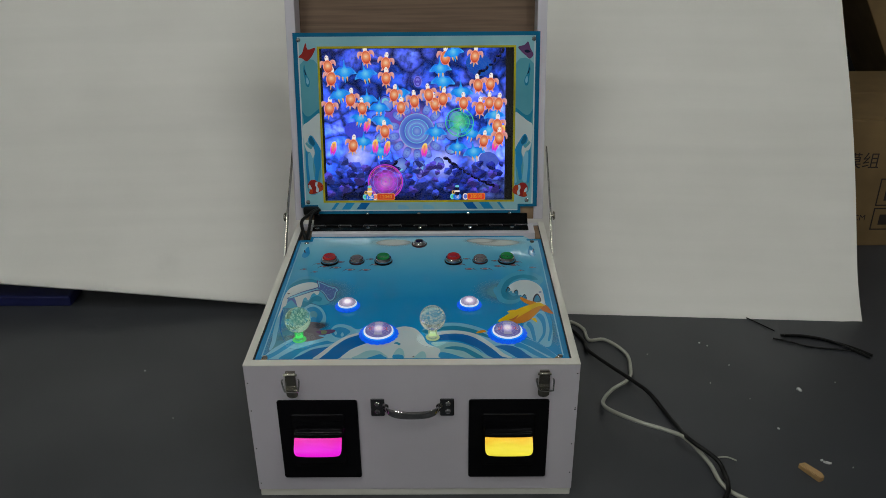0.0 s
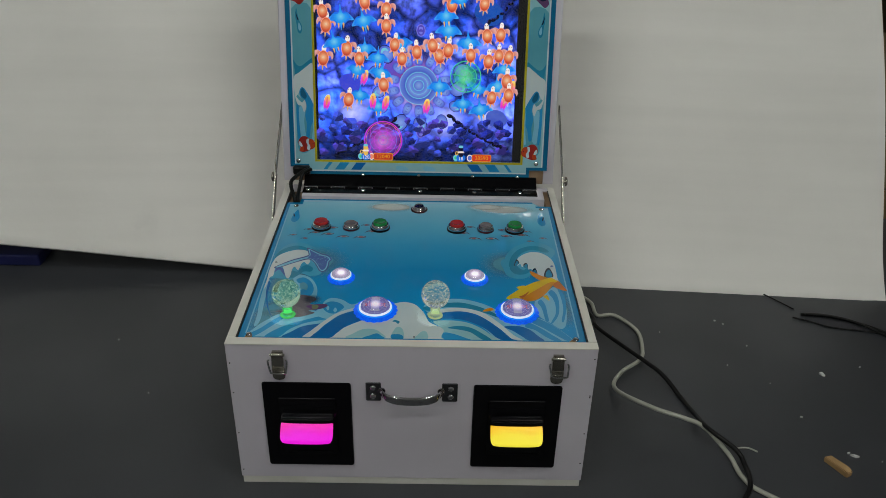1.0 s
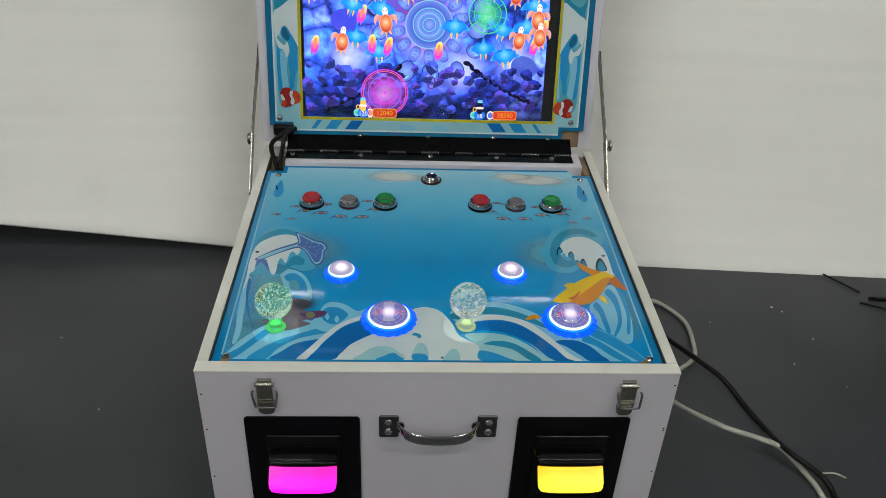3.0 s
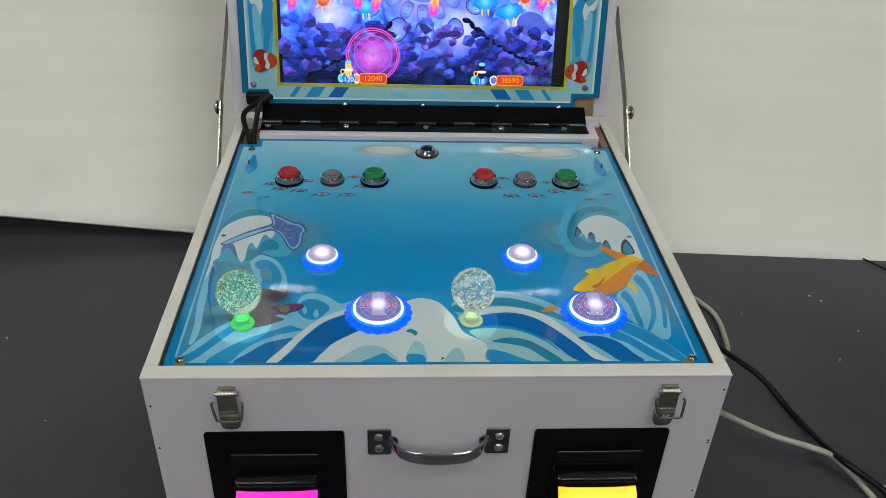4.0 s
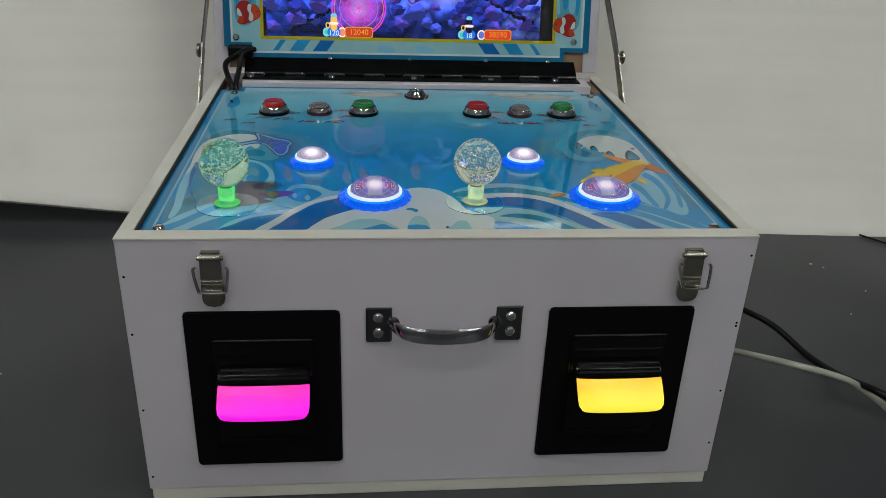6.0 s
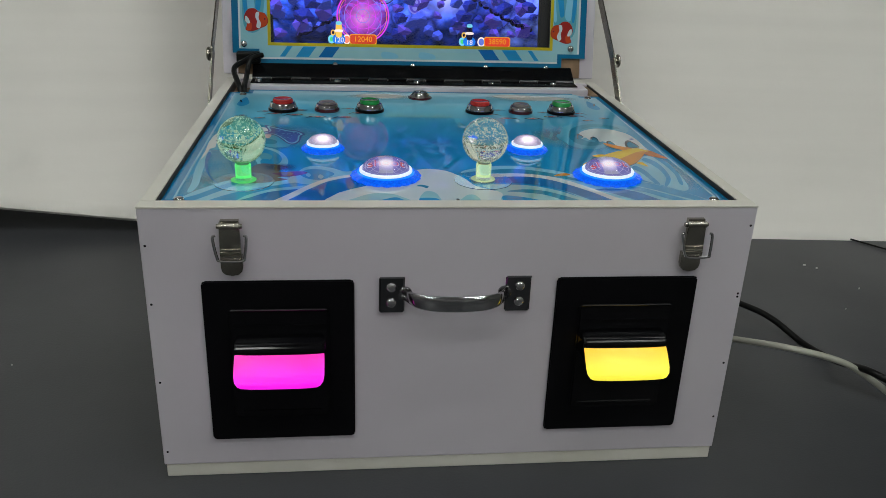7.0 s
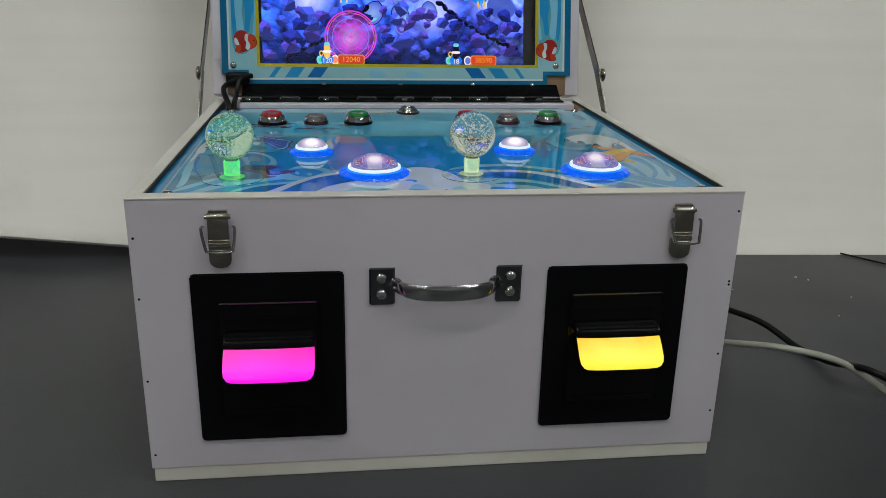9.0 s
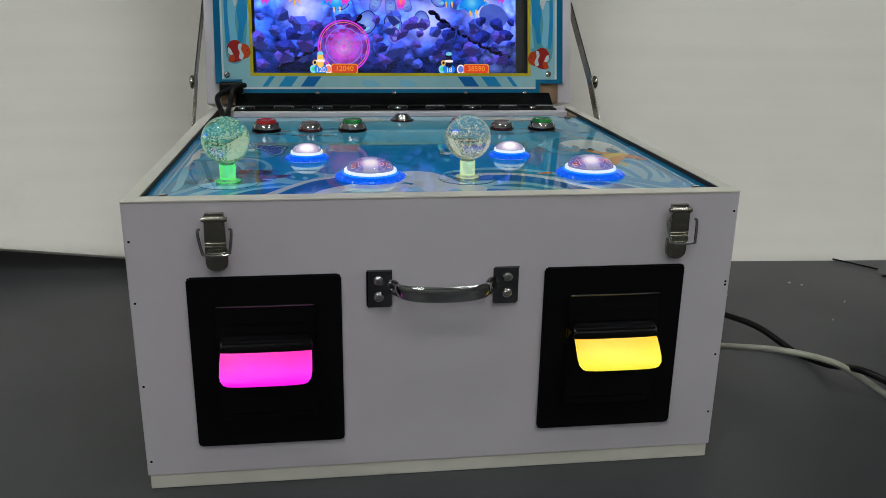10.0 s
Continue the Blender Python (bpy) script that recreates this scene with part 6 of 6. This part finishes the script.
for x, y, size in ((-183.6, 330.2, 0.8), (-171.4, 319.4, 1.0), (-149.3, 314.7, 1.1), (-144.0, 336.8, 1.0), (-123.4, 306.5, 1.1), (-94.6, 305.5, 1.1), (-89.1, 347.6, 0.8), (-77.2, 326.0, 1.1), (-206.8, 309.5, 0.7), (-185.7, 298.5, 0.7),
                   (89.3, 346.9, 0.8), (75.8, 325.5, 1.1), (94.3, 306.8, 1.1), (122.8, 307.2, 1.1), (147.7, 317.0, 1.1), (141.6, 337.9, 0.8), (174.8, 321.1, 1.1), (182.7, 333.2, 0.8), (185.8, 300.2, 0.7), (207.8, 311.3, 0.7)):
    k = size if x < 0 else -size
    art("minnow_print", MINNOW, [(x + k * u, y + size * w) for u, w in ((9, 0.6), (5, 3.4), (-2, 3.6), (-7, 1), (-10, -3.5), (-12, -7), (-9.5, -4), (-5.5, -0.8), (-1, -2.8), (5, -2.2))])
    art("minnow_print", MINNOW_GREY, [(x + k * u, y + size * w) for u, w in ((7.5, 0.8), (3, 2.4), (-3, 2.2), (-5.5, 0.6), (-1, -1.2), (4, -1))])
    art("minnow_print", MINNOW_PINK, [(x + k * u, y + size * w) for u, w in ((4.5, 0.8), (1, 2.2), (-2.5, 1.2), (0, -1.2), (3, -0.8))])

# ---- struts, lid cable ----
for s in (-1, 1):
    strut = None
    for name, a, b in (("strut", (0.3850, 0.236), (0.4455, 0.298)), ("strut_arm", (0.4385, 0.288), (0.565, 0.386))):
        a, b = Vector((0, *a)), Vector((0, *b))
        d = (b - a).normalized()
        nrm = Vector((0, -d.z, d.y)) * 0.0078
        bm = bmesh.new()
        off = (0.0018 if name == "strut_arm" else 0.0) + (0.002 if s < 0 else 0.0)
        v = [bm.verts.new((s * (0.2512 + off + t), *(p.yz))) for t in (0, 0.0015) for p in (a + nrm, b + nrm, b + d * 0.004, b - nrm, a - nrm, a - d * 0.004)]
        bm.faces.new(v[:6])
        bm.faces.new(v[6:])
        for i in range(6):
            bm.faces.new((v[i], v[(i + 1) % 6], v[6 + (i + 1) % 6], v[6 + i]))
        bmesh.ops.recalc_face_normals(bm, faces=bm.faces[:])
        ob = part(name, bm, STEEL, strut or machine, "grey steel lid strut")
        strut = strut or ob
    part("rivet", lathe([(0.0035, 0), (0.0035, 0.003), (0.0085, 0.0032), (0.0085, 0.0052), (0.0065, 0.0068), (0, 0.0072)], 24), STEEL, strut, "round steel rivet", pose(s * 0.2545, 0.4415, 0.2935, 0, 90 * s, 0), True)

lid_cable = thing("lid_cable", "black cables looping from base to lid beside the hinge", "cable", (-0.222, 0.436, 0.245))
for dx, mid in ((0.0, (-0.011, 0.030, 0.026)), (0.006, (0.004, 0.036, 0.018))):
    pts = spline([(dx, 0.0, -0.004), (dx - 0.002, 0.004, 0.008), mid, (dx + 0.001, 0.050, 0.033), (dx + 0.010, 0.058, 0.0375), (dx + 0.016, 0.063, 0.038)], False, 6)
    part("cable", sweep(pts, 0.0034, 10), CABLE_BLACK, lid_cable, smooth=True)
part("cable_sleeve", box(-0.012, 0.019, 0.062, 0.074, 0.026, 0.042, 0.003), CABLE_BLACK, lid_cable, "black taped sleeve")

# ---- floor: cables and scraps ----
def floor_cable(name, label, pts, r, mat):
    o = Vector((pts[0][0], pts[0][1], 0))
    line = spline([(x - o.x, y - o.y, z) for x, y, z in pts], False, 8)
    return tagged(part(name, sweep(line, r, 12), mat, None, at=tuple(o), smooth=True), label, "cable", "floor cables")


floor_cable("power_cable", "ivory round cable winding over the dark floor", [(0.26, 0.53, 0.0045), (0.314, 0.524, 0.0045), (0.3422, 0.4932, 0.0051), (0.3483, 0.4503, 0.0038), (0.3824, 0.45, 0.0038), (0.4157, 0.3997, 0.004), (0.4129, 0.3374, 0.007), (0.3987, 0.2966, 0.0121), (0.3597, 0.2646, 0.0082), (0.3389, 0.2089, 0.0171), (0.3806, 0.1329, 0.0422), (0.4292, 0.1139, 0.0369), (0.4628, 0.1096, 0.0215), (0.4915, 0.0686, 0.005), (0.4982, 0.0195, 0.0048), (0.5215, -0.0116, 0.004), (0.6, -0.06, 0.0045), (0.75, -0.1, 0.0045)], 0.0036, CABLE_WHITE)
floor_cable("power_cable", "black round cable winding over the dark floor", [(0.26, 0.51, 0.005), (0.3109, 0.494, 0.005), (0.3375, 0.441, 0.0045), (0.3425, 0.3943, 0.0106), (0.4041, 0.287, 0.0184), (0.4295, 0.2496, 0.0156), (0.4507, 0.2049, 0.0042), (0.4612, 0.1537, 0.0106), (0.4647, 0.0977, 0.0298), (0.5008, 0.0675, 0.0153), (0.5084, 0.0425, 0.0071), (0.5004, -0.0055, 0.0123), (0.4701, -0.0598, 0.0051), (0.44, -0.2, 0.005)], 0.0040, CABLE_BLACK)
floor_cable("wire", "thin black wire lying on the floor", [(0.700, 0.545, 0.002), (0.725, 0.515, 0.002), (0.748, 0.485, 0.002)], 0.0014, CABLE_BLACK)
floor_cable("wire", "thin black wire lying on the floor", [(0.735, 0.456, 0.002), (0.765, 0.440, 0.003), (0.800, 0.423, 0.002), (0.871, 0.409, 0.002), (0.905, 0.396, 0.002)], 0.0018, CABLE_BLACK)
floor_cable("wire", "thick black wire ends lying on the floor", [(0.755, 0.466, 0.003), (0.790, 0.463, 0.003), (0.830, 0.452, 0.003), (0.880, 0.421, 0.003), (0.912, 0.388, 0.003)], 0.0030, CABLE_BLACK)
floor_cable("wire", "thick black wire ends lying on the floor", [(0.760, 0.460, 0.0075), (0.800, 0.455, 0.0085), (0.850, 0.432, 0.008), (0.905, 0.380, 0.003)], 0.0024, CABLE_BLACK)
floor_cable("wire", "short white wire scrap on the floor", [(0.512, 0.086, 0.0015), (0.528, 0.086, 0.002), (0.541, 0.078, 0.0015)], 0.0013, CABLE_WHITE)

TAN = surface("raw_pine", (0.42, 0.26, 0.11), 0.7, color2=(0.33, 0.19, 0.08), scale=40, bump=0.2)
bm = prism([(-0.022, -0.006), (-0.019, 0.006), (0.012, 0.009), (0.021, 0.005), (0.020, -0.006)], 0, 0.010)
bmesh.ops.bevel(bm, geom=bm.edges[:], offset=0.0012, segments=2, affect="EDGES")
tagged(part("wood_scrap", bm, TAN, None, at=pose(0.654, 0.045, 0.0, 0, 0, -60)), "small tan wooden offcut lying on the floor", "wood scrap")
PAPER = surface("paper_scrap_white", (0.62, 0.62, 0.60), 0.8, scale=40)
rng = random.Random(11)
for x, y, s in ((0.722, 0.276, 0.007), (0.642, 0.162, 0.003), (0.692, 0.072, 0.007), (0.685, 0.078, 0.004), (0.614, 0.360, 0.002), (0.577, 0.441, 0.0025), (0.590, 0.430, 0.002), (0.560, 0.300, 0.0015), (0.800, 0.300, 0.002), (0.73, 0.06, 0.0015), (0.46, 0.40, 0.0012), (0.62, 0.25, 0.0012), (-0.45, 0.2, 0.0012), (-0.55, 0.35, 0.0012)):
    n = 7
    pts = [(s * rng.uniform(0.5, 1.1) * math.cos(2 * math.pi * i / n), 0.5 * s * rng.uniform(0.5, 1.1) * math.sin(2 * math.pi * i / n)) for i in range(n)]
    bm = prism(pts, 0, 0.0012)
    for v in bm.verts:
        if v.co.z > 0.001:
            v.co.z += rng.uniform(0, 0.5) * s
    tagged(part("paper_scrap", bm, PAPER, None, at=pose(x, y, 0.0002, 0, 0, rng.uniform(-50, 50))), "tiny white scrap lying on the dark floor", "scrap", "floor scraps")

# ---- behind the boards ----
bm = box(-1.45, -0.80, 0.606, 0.68, 0, 0.026, 0.004)
tagged(part("blue_tray", bm, BLUE_CLOTH), "dark blue plastic strip lying under the foam board", "plastic strip")


def carton(x, y, w, d, h, yaw, label, z=0.0, tilt=0.0):
    c = thing("carton", label, "carton", (x, y, z), "cartons")
    c.rotation_euler = (0, radians(tilt), radians(yaw))
    part("carton_body", box(0, w, 0, d, 0, h - 0.004, 0.003), CARD, c)
    part("flap", box(0.001, w - 0.001, 0.001, d / 2 - 0.002, h - 0.0038, h, 0.001), CARD, c)
    part("flap", box(0.001, w - 0.001, d / 2 + 0.002, d - 0.001, h - 0.0038, h, 0.001), CARD, c)
    return c


big = carton(0.972, 0.890, 0.62, 0.44, 0.337, 0.0, "brown printed carton standing on the floor")
word("模组", 0.044, INK, big, pose(0.0925, -0.0012, 0.229, 90, 0, 0))
word("4CM", 0.022, INK, big, pose(0.112, -0.0012, 0.079, 90, 0, 0))
for x0, x1, z0, z1 in ((0.150, 0.228, 0.112, 0.185), (0.150, 0.228, 0.046, 0.106)):
    for a0, a1, b0, b1 in ((x0, x1, z0, z0 + 0.003), (x0, x1, z1 - 0.003, z1), (x0, x0 + 0.003, z0 + 0.003, z1 - 0.003), (x1 - 0.003, x1, z0 + 0.003, z1 - 0.003)):
        part("printed_bar", box(a0, a1, -0.0012, -0.0004, b0, b1), INK, big)
    part("printed_bar", box(x0 + 0.018, x0 + 0.045, -0.0012, -0.0004, z0 + 0.014, z1 - 0.018), INK, big)
carton(1.54, 1.42, 0.34, 0.30, 0.95, 0.0, "tall brown carton leaning over, in shade", 0.0, -29)
shelf = thing("shelf", "dark metal storage shelf in shade", "shelf", (2.1, 2.05, 0))
for z in (0.05, 0.45, 0.85, 1.25):
    part("shelf_board", box(-1.0, 1.0, -0.25, 0.25, z, z + 0.03, 0.003), DARK, shelf)
for x in (-0.98, 0.98):
    for y in (-0.23, 0.23):
        part("post", box(x - 0.02, x + 0.02, y - 0.02, y + 0.02, 0, 1.5, 0.002), DARK, shelf)
part("back_sheet", box(-1.0, 1.0, 0.251, 0.262, 0.0, 1.5), DARK, shelf)
